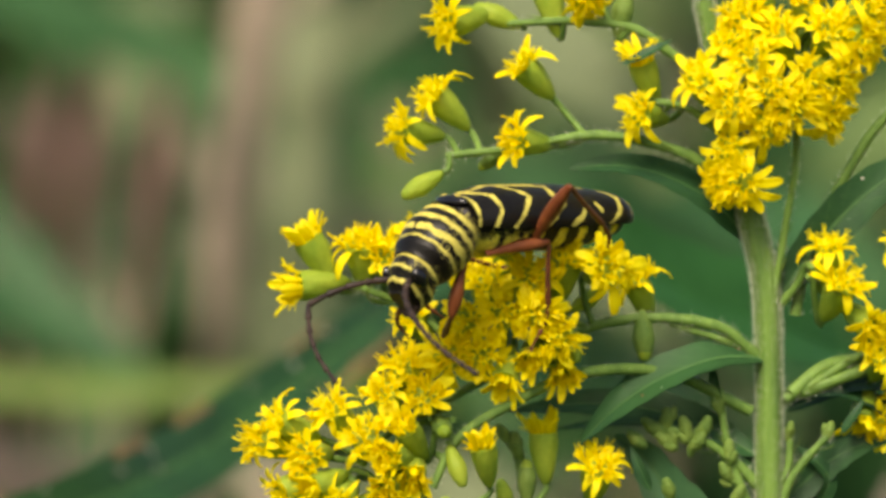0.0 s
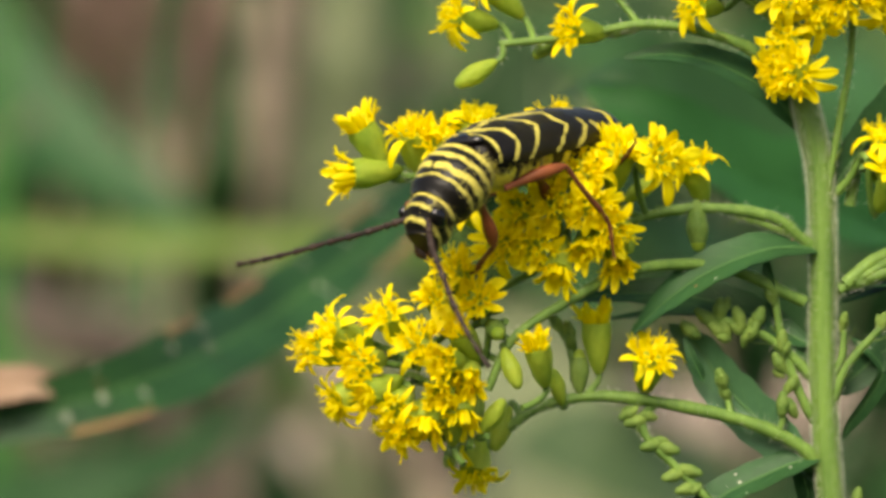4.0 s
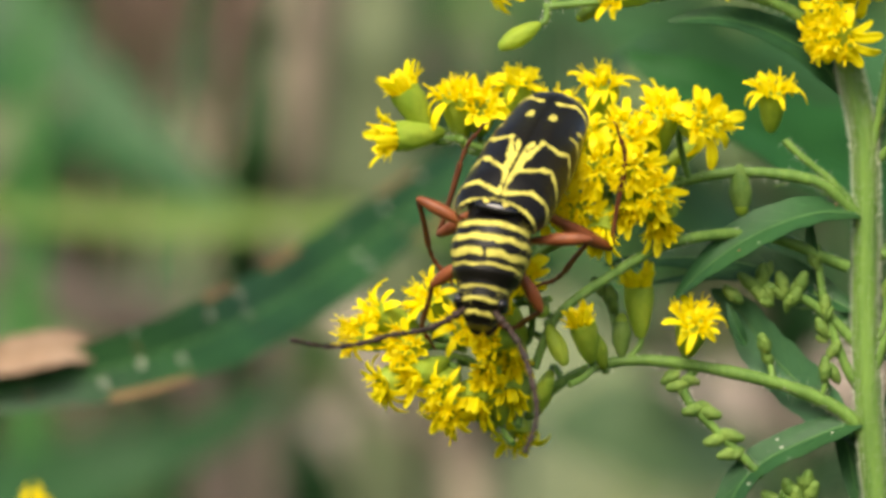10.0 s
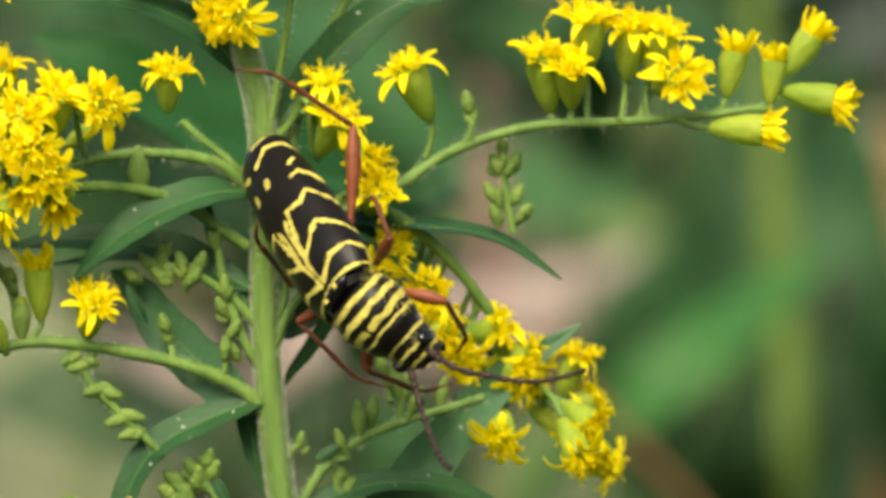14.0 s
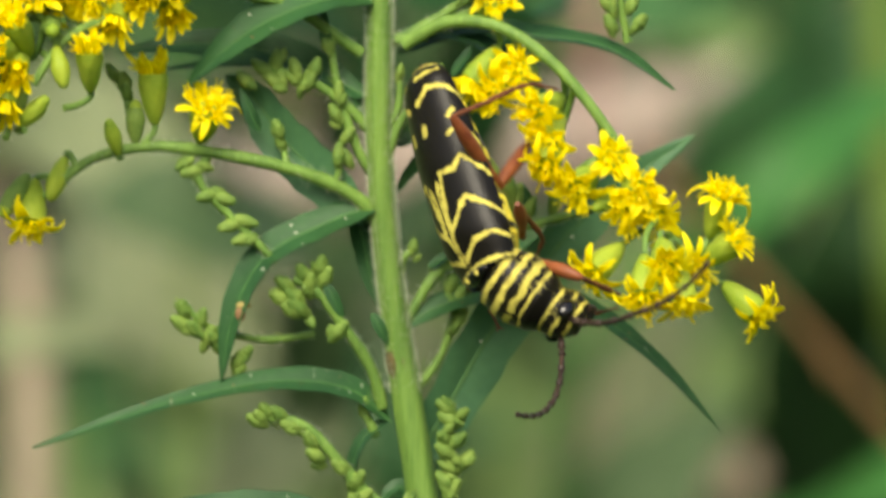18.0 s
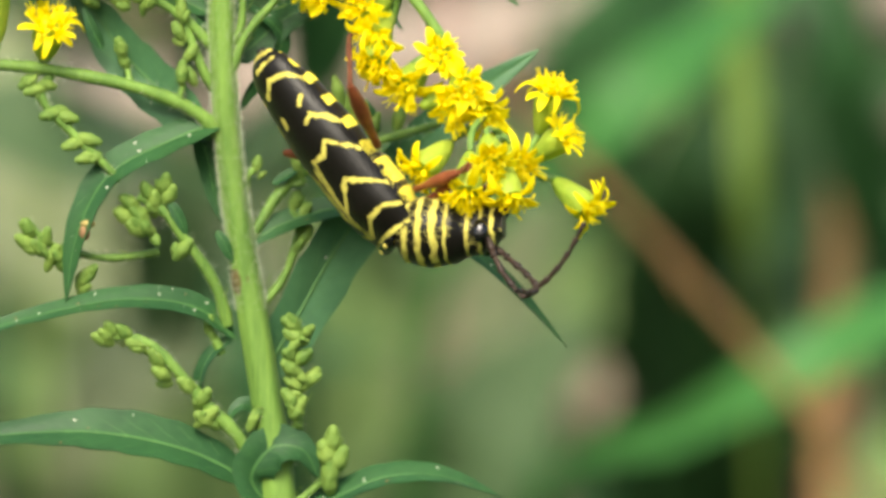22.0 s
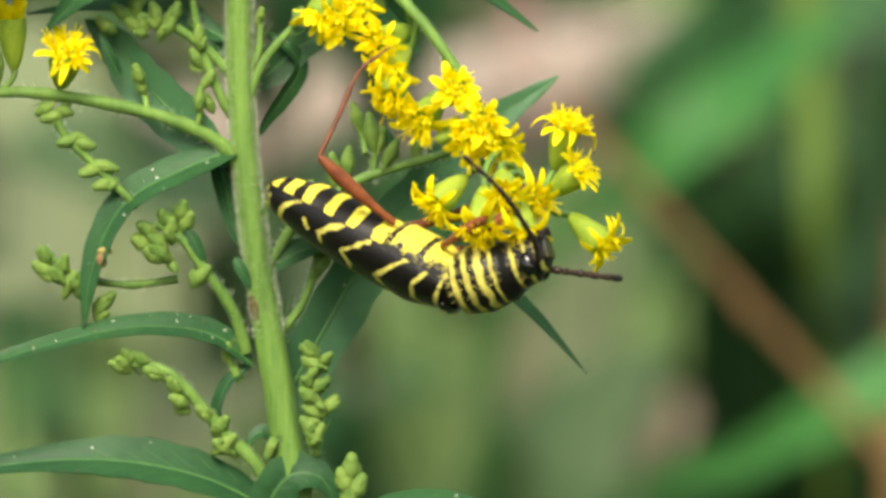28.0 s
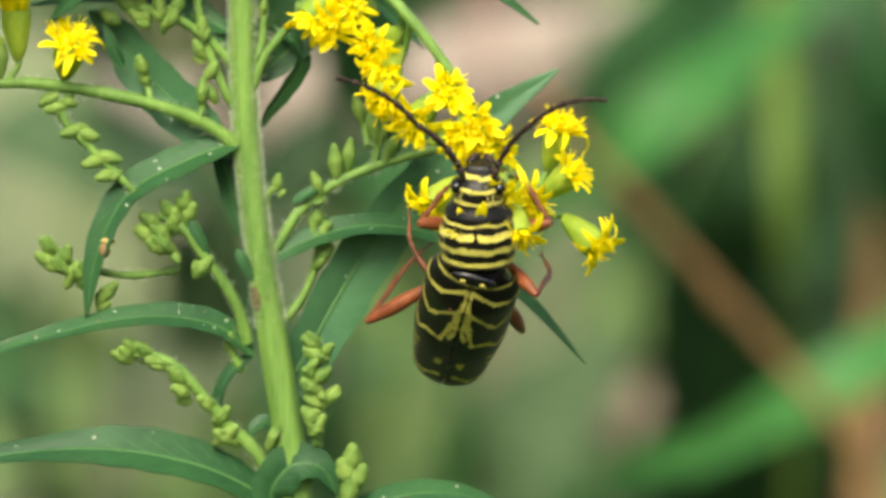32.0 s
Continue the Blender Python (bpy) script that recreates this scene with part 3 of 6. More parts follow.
for h in (("o", 949, -191, -30, -.9, .25, -.5, 1.1, (1055, -191, 0)), ("o", 1189, -226, -30, .1, .9, -.6, 1.0, (1230, -195, 0)), ("b", 1010, -215, 10, -.9, -.4, 0, 1.2, (1080, -192, 0)),
          ("h", 1120, -250, 20, -.3, -1, 0, 1.1, (1150, -195, 0)), ("b", 1260, -235, 10, .2, -1, 0, 1.1, (1270, -183, 0))):
    head(b, *h)
b = branch([(1460, 60, -10), (1420, 0, -40), (1360, -40, -50), (1300, -50, -50)], 10, 7, 10)
for h in (("h", 1287, -115, -60, -.35, -1, -.4, 1.1, (1340, -45, -50)), ("o", 1285, -28, -60, -.6, -.1, -.8, 1.0, (1360, -40, -50)),
          ("o", 1389, -85, -90, -.4, -.6, -.8, 1.1, (1400, -10, -45)), ("o", 1439, -42, -110, -.2, -.1, -1, 1.1, (1430, 10, -40)), ("o", 1440, 38, -90, -.4, .1, -1, 1.0, (1450, 45, -20)),
          ("o", 1460, 100, -90, -.35, .35, -1, 1.15, (1462, 70, -10)), ("o", 1425, 95, -60, -.8, .2, -.6, .95, (1455, 60, -10))):
    head(b, *h)
# dense top spray
b = branch([(1440, -40, 0), (1500, -110, -30), (1570, -170, -40), (1680, -230, -30)], 12, 8, 12)
head(b, "o", 1479, -120, -90, -.2, -.3, -1, 1.15, (1480, -80, -20))
head(b, "o", 1549, -40, -100, .1, .2, -1, 1.15, (1530, -130, -35))
head(b, "o", 1579, -85, -90, .4, -.1, -.9, 1.1, (1550, -150, -40))
head(b, "o", 1499, -2, -90, -.1, .4, -1, 1.1, (1500, -100, -30))
head(b, "o", 1529, -175, -60, -.2, -.8, -.7, 1.1, (1540, -150, -40))
head(b, "o", 1619, -175, -70, .2, -.5, -.8, 1.1, (1600, -180, -40))
head(b, "o", 1679, -150, -70, .6, .3, -.8, 1.15, (1650, -215, -30))
head(b, "o", 1690, -215, -50, .7, -.5, -.5, 1.1, (1670, -225, -30))
head(b, "o", 1579, -225, -30, 0, -1, -.5, 1.1, (1570, -170, -40))
head(b, "o", 1470, -200, -40, -.3, -1, -.4, 1.1, (1490, -110, -30))
head(b, "o", 1640, -90, -60, .8, .4, -.6, 1.0, (1600, -180, -40))
head(b, "o", 1620, -20, -60, .7, .5, -.6, 1.05, (1590, -120, -30))
head(b, "o", 1510, -70, -120, 0, 0, -1, 1.0, (1500, -110, -30))
head(b, "o", 1440, -160, -60, -.6, -.7, -.6, 1.0, (1470, -80, -20))
head(b, "o", 1730, -250, -30, .8, -.6, -.2, 1.0, (1680, -230, -30))
head(b, "o", 1600, -280, -20, .1, -1, -.1, 1.0, (1590, -180, -40))
head(b, "o", 1500, -270, -20, -.2, -1, -.2, 1.0, (1510, -120, -30))
# stalk on the far side that runs up to the top spray
branch([(1560, 330, 20), (1580, 230, 20), (1640, 100, 10), (1720, -20, 0), (1800, -70, 0)], 12, 9)
branch([(1520, 300, -10), (1540, 180, -20), (1560, 60, -30), (1560, -60, -30)], 8, 6)
b = branch([(1512, 330, 10), (1560, 280, -10), (1580, 240, -30), (1590, 250, -40)], 9, 7, 10)
for h in (("o", 1640, 278, -50, .3, -.6, -.6, 1.1, (1590, 250, -40)), ("o", 1690, 350, -40, .6, .5, -.6, 1.0, (1580, 260, -30)), ("o", 1620, 215, -30, 0, -1, -.4, 1.0, (1575, 250, -20))):
    head(b, *h)
b = branch([(1540, 480, 0), (1610, 440, 10), (1680, 400, 10), (1720, 395, 0)], 10, 7, 10)
for h in (("o", 1714, 405, -30, .2, -.5, -.8, 1.0, (1690, 400, 10)), ("s", 1690, 330, 10, 0, -1, 0, 1.1, (1670, 405, 10)), ("o", 1768, 190, -20, -.45, -1, -.3, 1.25, (1799, 345, 20)),
          ("s", 1874, 240, 10, -.2, -1, 0, 1.2, (1860, 330, 20))):
    head(b, *h)
# long branch to the far spray
b = branch([(1530, 480, 10), (1620, 450, 10), (1744, 399, 15), (1844, 335, 20), (1994, 290, 20), (2144, 284, 20), (2280, 275, 20), (2400, 260, 20)], 13, 8, 24)
head(b, "o", 2010, 165, 0, -.15, -1, -.35, 1.3, (2030, 288, 20))
head(b, "o", 2092, 105, 10, 0, -1, -.35, 1.25, (2090, 286, 20))
head(b, "o", 2172, 122, 20, .1, -1, -.3, 1.2, (2150, 284, 20))
head(b, "o", 2228, 128, 10, .3, -1, -.4, 1.2, (2200, 280, 20))
head(b, "o", 2244, 205, -40, .3, -.2, -1, 1.2, (2180, 283, 20))
head(b, "h", 2354, 162, 10, .2, -1, -.1, 1.1, (2320, 272, 20))
head(b, "h", 2424, 180, 10, .1, -1, 0, 1.0, (2400, 260, 20))
head(b, "h", 2492, 136, 20, .6, -.8, 0, 1.15, (2420, 250, 20))
head(b, "h", 2528, 248, 0, 1, .2, -.3, 1.2, (2410, 258, 20))
head(b, "h", 2395, 300, -20, 1, .05, -.2, 1.25, (2250, 278, 20))
head(b, "o", 2055, 190, -30, -.1, -.8, -.7, 1.1, (2060, 287, 20))
b = branch([(1960, 480, 60), (1950, 430, 60), (1945, 390, 60), (1940, 340, 60)], 9, 6, 8)
for u, v in ((1925, 350), (1965, 345), (1940, 320), (1915, 400), (1970, 405), (1985, 440), (1925, 440)):
    head(b, "s", u, v, 55, (u - 1945) * .02, -1, 0, 1.1)
# lower spray on the side of the first clusters
b = branch([(1505, 411, 0), (1470, 385, -10), (1429, 352, -20), (1279, 334, -30), (1149, 365, -30), (1030, 430, -40), (930, 480, -40)], 13, 8, 20)
head(b, "h", 696, 194, 10, -.6, -1, -.3, 1.2, (790, 275, 0))
head(b, "h", 682, 274, 0, -1, .1, -.3, 1.2, (800, 285, 0))
head(b, "o", 785, 205, 0, -.2, -1, -.5, 1.15, (850, 300, 0))
head(b, "o", 830, 222, -10, 0, -.6, -.9, 1.1, (880, 300, 0))
head(b, "o", 895, 180, 10, .1, -1, -.4, 1.1, (920, 310, 0))
head(b, "o", 1045, 185, 20, .1, -1, -.3, 1.15, (1010, 330, 0))
head(b, "o", 960, 225, 10, 0, -.8, -.6, 1.0, (960, 330, 0))
head(b, "o", 1010, 270, -30, 0, -.5, -.9, 1.1, (1000, 360, 0))
head(b, "o", 1085, 265, -170, .2, -.4, -.9, 1.15, (1060, 380, -20))
head(b, "o", 1150, 235, -150, .2, -.9, -.6, 1.1, (1130, 365, -30))
head(b, "o", 1222, 250, -180, .4, -.1, -1, 1.2, (1200, 350, -30))
head(b, "o", 1100, 330, -190, .1, .3, -1, 1.1, (1120, 375, -30))
head(b, "o", 1040, 330, -160, 0, .1, -1, 1.1, (1050, 400, -30))
head(b, "o", 975, 340, -150, -.2, 0, -1, 1.1, (1000, 420, -30))
head(b, "o", 940, 400, -140, -.4, .2, -1, 1.1, (980, 440, -40))
head(b, "h", 1088, 402, -150, -.3, .6, -.9, 1.0, (1110, 378, -30))
head(b, "h", 1142, 425, -120, .2, .7, -.8, 1.0, (1150, 368, -30))
head(b, "o", 1132, 372, -175, .3, .3, -1, 1.0, (1140, 368, -30))
head(b, "h", 1040, 442, -150, -.2, .8, -.7, 1.0, (1060, 410, -30))
head(b, "b", 1165, 400, -120, .1, .8, -.5, .9, (1160, 366, -30))
head(b, "o", 880, 330, 0, -.4, -.5, -.8, 1.0, (930, 380, 0))
head(b, "o", 1000, 400, -150, 0, .3, -1, 1.0, (1010, 430, -40))
head(b, "b", 1290, 392, -30, .05, 1, 0, 1.1, (1285, 336, -30))
head(b, "b", 1205, 290, -10, .6, -.4, .3, 1.0, (1190, 350, -30))
branch([(1010, 440, -30), (900, 330, 0), (850, 300, 5), (790, 280, 5), (765, 275, 5)], 8, 6, 10)
LOW_FOOT = (1480, 500, 0)
LOW_HEADS = []
LOW_HEADS += [("o", 740, 535, -180, -.6, -.5, -.6, 1.05, (850, 560, -190)),
    ("o", 618, 595, -190, -1, -.2, -.5, 1.15, (790, 620, -190)),
    ("o", 700, 615, -210, -.5, .1, -.9, 1.1, (800, 625, -190))]
LOW_HEADS += [("o", 800, 580, -230, -.1, -.3, -1, 1.1, (870, 580, -190)),
    ("o", 660, 680, -200, -1, .5, -.4, 1.05, (790, 660, -190)),
    ("o", 760, 695, -220, -.3, .5, -.9, 1.1, (840, 660, -190)),
    ("o", 770, 735, -210, -.5, .7, -.6, 1.0, (850, 690, -190))]
LOW_HEADS += [("h", 870, 560, -220, -.5, -.7, -.7, 1.0, (920, 560, -190)),
    ("h", 885, 640, -210, -.1, .6, -1, 1.0, (930, 600, -190)),
    ("o", 830, 500, -200, -.3, -.6, -.8, 1.05, (910, 540, -190)),
    ("o", 900, 500, -200, 0, -.5, -.9, 1.0, (950, 540, -190))]
LOW_HEADS += [("h", 838, 665, -225, -.3, .5, -1, 1.0, (880, 620, -190)),
    ("b", 968, 640, -210, .4, 1, -.2, 1.0, (940, 590, -190)),
    ("h", 1005, 585, -210, -.2, -.9, -.5, 1.0, (980, 690, -190))]
LOW_HEADS += [("h", 855, 690, -200, -.1, -1, -.4, .9, (880, 790, -190)),
    ("b", 900, 670, -190, .1, -1, -.3, .9, (890, 760, -190)),
    ("b", 830, 740, -180, -.6, .3, -.5, 1.2, (890, 700, -180)),
    ("b", 940, 690, -190, .5, -.8, -.3, 1.0, (920, 740, -190))]
LOW_HEADS += [("o", 650, 560, -200, -.9, -.3, -.5, 1.0, (790, 610, -190)),
    ("h", 846, 610, -235, -.5, 0, -.8, 1.2, (900, 580, -190)),
    ("h", 715, 668, -225, -.8, .4, -.6, 1.0, (820, 650, -190))]
LOW_HEADS += [("o", 860, 450, -190, -.3, -.8, -.6, 1.0, (940, 520, -185)),
    ("b", 935, 560, -215, .2, .3, -1, 1.2, (950, 560, -185)),
    ("h", 815, 715, -210, -.2, .8, -.6, .9, (860, 680, -190))]
LOW_HEADS += [("h", 875, 700, -200, .1, .9, -.5, 1.2, (900, 630, -190))]
low_spray, LOW_PARTS = swinging("swaying_spray", LOW_FOOT, [(1480, 500, 0), (1330, 440, -30), (1169, 449, -90), (1049, 509, -140), (959, 575, -180), (920, 660, -190)], 11, 8, LOW_HEADS, "flowering spray that lifts when the beetle leaves")
# lowest branch of that side
b = branch([(1525, 830, 0), (1490, 770, -5), (1400, 720, -20), (1250, 682, -30), (1100, 666, -30), (1000, 690, -30), (930, 745, -30), (880, 790, -30)], 15, 8, 22)
head(b, "o", 1205, 600, -60, .1, -.7, -.8, 1.1, (1190, 676, -30))
head(b, "h", 1110, 540, -30, -.05, -1, -.1, 1.1, (1085, 666, -30))
head(b, "b", 1080, 600, -30, 0, -1, 0, .95, (1075, 667, -30))
head(b, "o", 895, 800, -50, -.1, .9, -.5, 1.05, (935, 720, -30))
head(b, "b", 935, 745, -30, -.3, .8, -.2, 1.1, (975, 700, -30))
head(b, "b", 1036, 632, -50, -.3, -1, -.3, .9, (1060, 670, -30))
head(b, "b", 855, 775, -40, -.5, .8, -.2, 1.1, (890, 720, -30))
head(b, "s", 1060, 545, -10, -.3, -1, 0, 1.1, (1075, 650, -20))
head(b, "s", 1035, 530, -10, -.6, -1, 0, 1.0, (1070, 640, -20))
head(b, "s", 1160, 700, -30, -.6, .5, 0, 1.0, (1180, 678, -30))
head(b, "s", 1440, 670, -20, 0, -1, 0, 1.1, (1430, 735, -15))
head(b, "s", 1330, 630, -20, -.3, -1, -.2, 1.2, (1350, 705, -25))
b = branch([(1210, 680, -25), (1190, 720, -30), (1235, 775, -30), (1300, 840, -30), (1330, 870, -30)], 10, 8, 12)
for u, v, a in ((1172, 712, -1), (1200, 755, -1), (1245, 760, 1), (1238, 808, -1), (1285, 800, 1), (1262, 832, -1)):
    head(b, "s", u, v, -35, a, .25, -.2, 1.15)
b = branch([(1500, 640, 5), (1450, 590, 0), (1390, 550, -10), (1310, 525, -15)], 12, 8, 10)
for u, v, a in ((1295, 520, -1), (1330, 505, 0), (1390, 545, .4), (1320, 545, -1), (1400, 520, .3), (1360, 520, -.3), (1270, 545, -1)):
    head(b, "s", u, v, -20, a, -.8, -.2, 1.15)
b = branch([(1505, 720, 5), (1480, 680, 0), (1455, 620, 0), (1440, 570, 0), (1425, 480, 0)], 11, 8, 10)
for u, v, a in ((1440, 560, .1), (1460, 640, .6), (1430, 600, -.5), (1453, 680, -.4), (1425, 470, 0)):
    head(b, "s", u, v, -10, a, -1, -.1, 1.0)
# bud branches further down the stem
b = branch([(1520, 1130, 0), (1500, 1060, -10), (1440, 970, -20), (1400, 920, -20), (1360, 900, -20)], 13, 8, 12)
for u, v, a in ((1355, 925, -.8), (1340, 905, -1), (1410, 870, .1), (1375, 885, -.4), (1365, 945, -.6), (1420, 890, .3), (1350, 950, -.8), (1448, 985, .6), (1390, 900, 0), (1330, 930, -1)):
    head(b, "s", u, v, -25, a, -.7, -.3, 1.25)
b = branch([(1400, 1000, 30), (1320, 1010, 20), (1250, 1000, 10), (1200, 980, 0), (1165, 940, 0)], 8, 6, 12)
for u, v, a in ((1165, 950, -.3), (1200, 965, .2), (1180, 985, -.8), (1215, 995, .3), (1155, 975, -1), (1265, 1040, .3), (1225, 1010, -.4), (1280, 1030, .6), (1240, 985, .4)):
    head(b, "s", u, v, -5, a, -.7, -.3, 1.2)
b = branch([(1570, 1400, 0), (1540, 1330, -10), (1480, 1270, -15), (1430, 1210, -20), (1380, 1160, -20), (1310, 1145, -20)], 15, 9, 14)
for u, v, a in ((1290, 1148, -1), (1330, 1135, -.6), (1388, 1180, -.3), (1395, 1210, -.8), (1480, 1250, .3), (1470, 1290, -.7), (1350, 1160, -1), (1440, 1230, -.6), (1492, 1282, .6), (1310, 1130, -.4)):
    head(b, "s", u, v, -25, a, -.5, -.3, 1.2)
b = branch([(1610, 1420, 0), (1640, 1330, -10), (1645, 1250, -20), (1640, 1180, -20), (1640, 1120, -20)], 12, 8, 12)
for k in range(13):
    head(b, "s", 1626 + 34 * (k % 2) + rng.uniform(-14, 14), 1120 + 13 * k + rng.uniform(-9, 9), -30 + rng.uniform(-16, 10), (-1, 1)[k % 2] * rng.uniform(.2, 1), rng.uniform(-1.1, -.4), rng.uniform(-.9, .3), rng.uniform(.85, 1.3))
b = branch([(1600, 1480, 0), (1650, 1440, -10), (1690, 1400, -15), (1700, 1370, -20)], 9, 7, 8)
for u, v, a in ((1705, 1325, .1), (1690, 1350, -.4), (1720, 1360, .5), (1700, 1380, 0)):
    head(b, "s", u, v, -25, a, -1, -.2, 1.6)
b = branch([(1540, 1015, 5), (1575, 955, 10), (1615, 895, 15), (1672, 849, 15), (1760, 812, 10), (1847, 788, 5), (1900, 772, 5)], 12, 8, 16)
for u, v, d, a, up, size, foot in ((1676, 792, 8, -.1, -1, 1.0, (1672, 849, 15)), (1704, 780, 20, .1, -1, .9, (1700, 838, 15)), (1742, 722, 5, -.15, -1, 1.0, (1745, 816, 10)), (1762, 745, 12, .3, -1, .9, (1752, 814, 10)),
                                   (1785, 765, 0, .5, -1, .8, (1770, 808, 10)), (1715, 700, 20, -.3, -1, .8, (1735, 780, 12)), (1640, 835, 5, -.4, -1, .7, (1630, 880, 15)), (1830, 748, 20, .2, -1, .8, (1825, 795, 5))):
    head(b, "g", u, v, d, a, up, -.1, size, foot)
b = branch([(1560, 1120, 20), (1620, 1050, 30), (1650, 960, 30), (1655, 900, 30)], 9, 7, 10)
for u, v, a in ((1640, 935, -.6), (1660, 925, .4), (1645, 900, 0), (1665, 965, .7)):
    head(b, "s", u, v, 25, a, -1, -.1, 1.1)
# small side shoots in the leaf axils
for pts in (((1525, 690, -5), (1550, 620, -10), (1600, 560, -10), (1620, 540, -10)), ((1522, 640, 0), (1545, 600, 0), (1548, 570, 0), (1550, 540, 0)),
            ((1535, 930, 5), (1545, 900, 5), (1560, 860, 5), (1575, 850, 5)), ((1510, 1180, 0), (1495, 1150, -5), (1490, 1140, -5), (1488, 1130, -5)),
            ((1595, 1290, -20), (1580, 1280, -22), (1570, 1290, -24), (1565, 1300, -24))):
    bb = branch(pts, 10, 6, 8)
    u, v, d = pts[-1]
    head(bb, "s", u, v - 12, d, .2, -1, 0, .9)

# leaves
pleaf(((1508, 405, -5), (1420, 405, -40), (1310, 445, -60), (1230, 500, -60), (1165, 565, -50)), 88, (-.35, -.75, -.75), specks=5)
pleaf(((1495, 580, 20), (1400, 530, 40), (1300, 495, 60), (1180, 485, 70), (1050, 500, 70)), 75, (0, -.6, -.9))
pleaf(((1500, 620, 20), (1440, 560, 20), (1350, 530, 20), (1250, 520, 30), (1130, 530, 40)), 52, (0, -1, -.45))
pleaf(((1490, 800, 0), (1420, 730, 10), (1340, 650, 20), (1290, 580, 30), (1240, 540, 40)), 92, (-.5, -.2, -1), mats=(LEAF_PALE, RIB))
pleaf(((1482, 200, 20), (1420, 130, 20), (1329, 80, 10), (1250, 62, 10), (1160, 66, 10)), 75, (-.1, -.8, -.75))
pleaf(((1530, 300, 10), (1595, 210, 10), (1680, 120, 0), (1770, 65, -10), (1845, 62, -20)), 80, (.3, -.5, -.85), specks=4)
pleaf(((1535, 470, 10), (1640, 465, 30), (1730, 505, 50), (1790, 560, 60), (1840, 610, 70)), 62, (.3, -.85, -.6))
pleaf(((1545, 500, 30), (1660, 455, 50), (1780, 465, 60), (1930, 490, 60), (2045, 565, 60)), 64, (.2, -.9, -.5))
pleaf(((1560, 560, 30), (1620, 620, 30), (1590, 680, 30), (1560, 720, 30), (1545, 750, 30)), 36, (.8, -.1, -.8))
pleaf(((1530, 760, 0), (1420, 800, -20), (1310, 860, -30), (1255, 960, -30), (1232, 1085, -20)), 74, (-.6, -.5, -.75), specks=9)
pleaf(((1525, 830, 10), (1480, 790, 20), (1490, 850, 30), (1500, 900, 30), (1520, 960, 30)), 44, (-.6, -.5, -.75))
pleaf(((1535, 1155, 0), (1470, 1100, -15), (1350, 1080, -25), (1168, 1112, -30), (900, 1200, -20)), 60, (-.15, -.8, -.65), specks=26)
pleaf(((1580, 1420, 0), (1460, 1355, -20), (1320, 1320, -30), (1180, 1315, -30), (900, 1350, -20)), 98, (-.1, -.75, -.75), specks=6)
pleaf(((1550, 990, 0), (1620, 950, 10), (1734, 922, 25), (1870, 945, 40), (2010, 1045, 40), (2130, 1175, 40)), 54, (.3, -.75, -.7), specks=14)
pleaf(((1570, 1250, 30), (1640, 1130, 45), (1720, 995, 65), (1810, 880, 85), (1940, 745, 100), (2085, 645, 100)), 112, (.55, -.3, -.85), mats=(LEAF_PALE, RIB), specks=6)
pleaf(((1590, 1450, -10), (1560, 1400, -20), (1600, 1345, -30), (1650, 1350, -35), (1680, 1400, -30)), 80, (.2, -.5, -.9))
pleaf(((1610, 1480, -10), (1700, 1440, -20), (1800, 1400, -25), (1900, 1400, -25), (2010, 1440, -20)), 70, (.1, -.9, -.5), specks=10)
pleaf(((1515, 660, 30), (1560, 640, 40), (1620, 590, 40), (1680, 560, 40), (1760, 540, 40)), 60, (.3, -.5, -.85))
pleaf(((1600, 1330, 10), (1575, 1290, 0), (1550, 1270, -5), (1530, 1280, -8), (1520, 1300, -8)), 30, (-.2, -.6, -.8))
pleaf(((1530, 1150, 0), (1490, 1180, -5), (1470, 1230, -5), (1480, 1260, 0), (1500, 1290, 5)), 34, (-.8, -.2, -.6))
# a brown blemish on the arching leaf
s = Shape()
s.blob(P(1266, 962, -40), (D(0, 0, -7), D(9, -4), D(4, 13)), 10, 6)
s.blob(P(1272, 946, -40), (D(0, 0, -6), D(14, 0), D(0, 7)), 10, 6, 1)
part("leaf_spot", s.mesh("leaf_spot", [BROWN, mat("blemish_tan", (0.34, 0.27, 0.09), 0.7, scale=900)]), goldenrod, "brown blemish on the leaf").matrix_parent_inverse = PLANT_INV
# narrow bracts up the branches
for u, v, du, dv, d in ((1250, -112, 90, -45, -95), (1640, 540, 40, -60, 0), (1500, 960, 30, 60, -15), (1415, 905, 35, 70, -25), (1300, 640, -35, -80, -25), (1420, 500, -10, -90, -10), (1600, 880, 60, -40, 10), (1790, 790, -20, -60, 20)):
    pleaf(((u, v, d), (u + du * .35, v + dv * .3, d - 5), (u + du * .7, v + dv * .65, d - 5), (u + du, v + dv, d)), 22, (-.3, -.6, -.7), name="bract", n=10)

# the flower that springs up once the beetle lets go of it
nod = branch([(0, 0, 0), (-60, -60, -10), (-110, -100, -15), (-140, -128, -15)], 8, 7, 10, name="nodding_flower_stalk", parent=None)
nod.matrix_parent_inverse = PLANT_INV
ZERO = P(0, 0)
nod.data.transform(Matrix.Translation(-ZERO))
m = Matrix.Translation(D(-162, -210, -20)) @ axes_to(D(-.35, -1, -.35), 1.0) @ Matrix.Scale(1.15, 4)
nod_head = bloom("o", Matrix(), goldenrod, PLANT_INV, 77)
NOD_HEAD = m

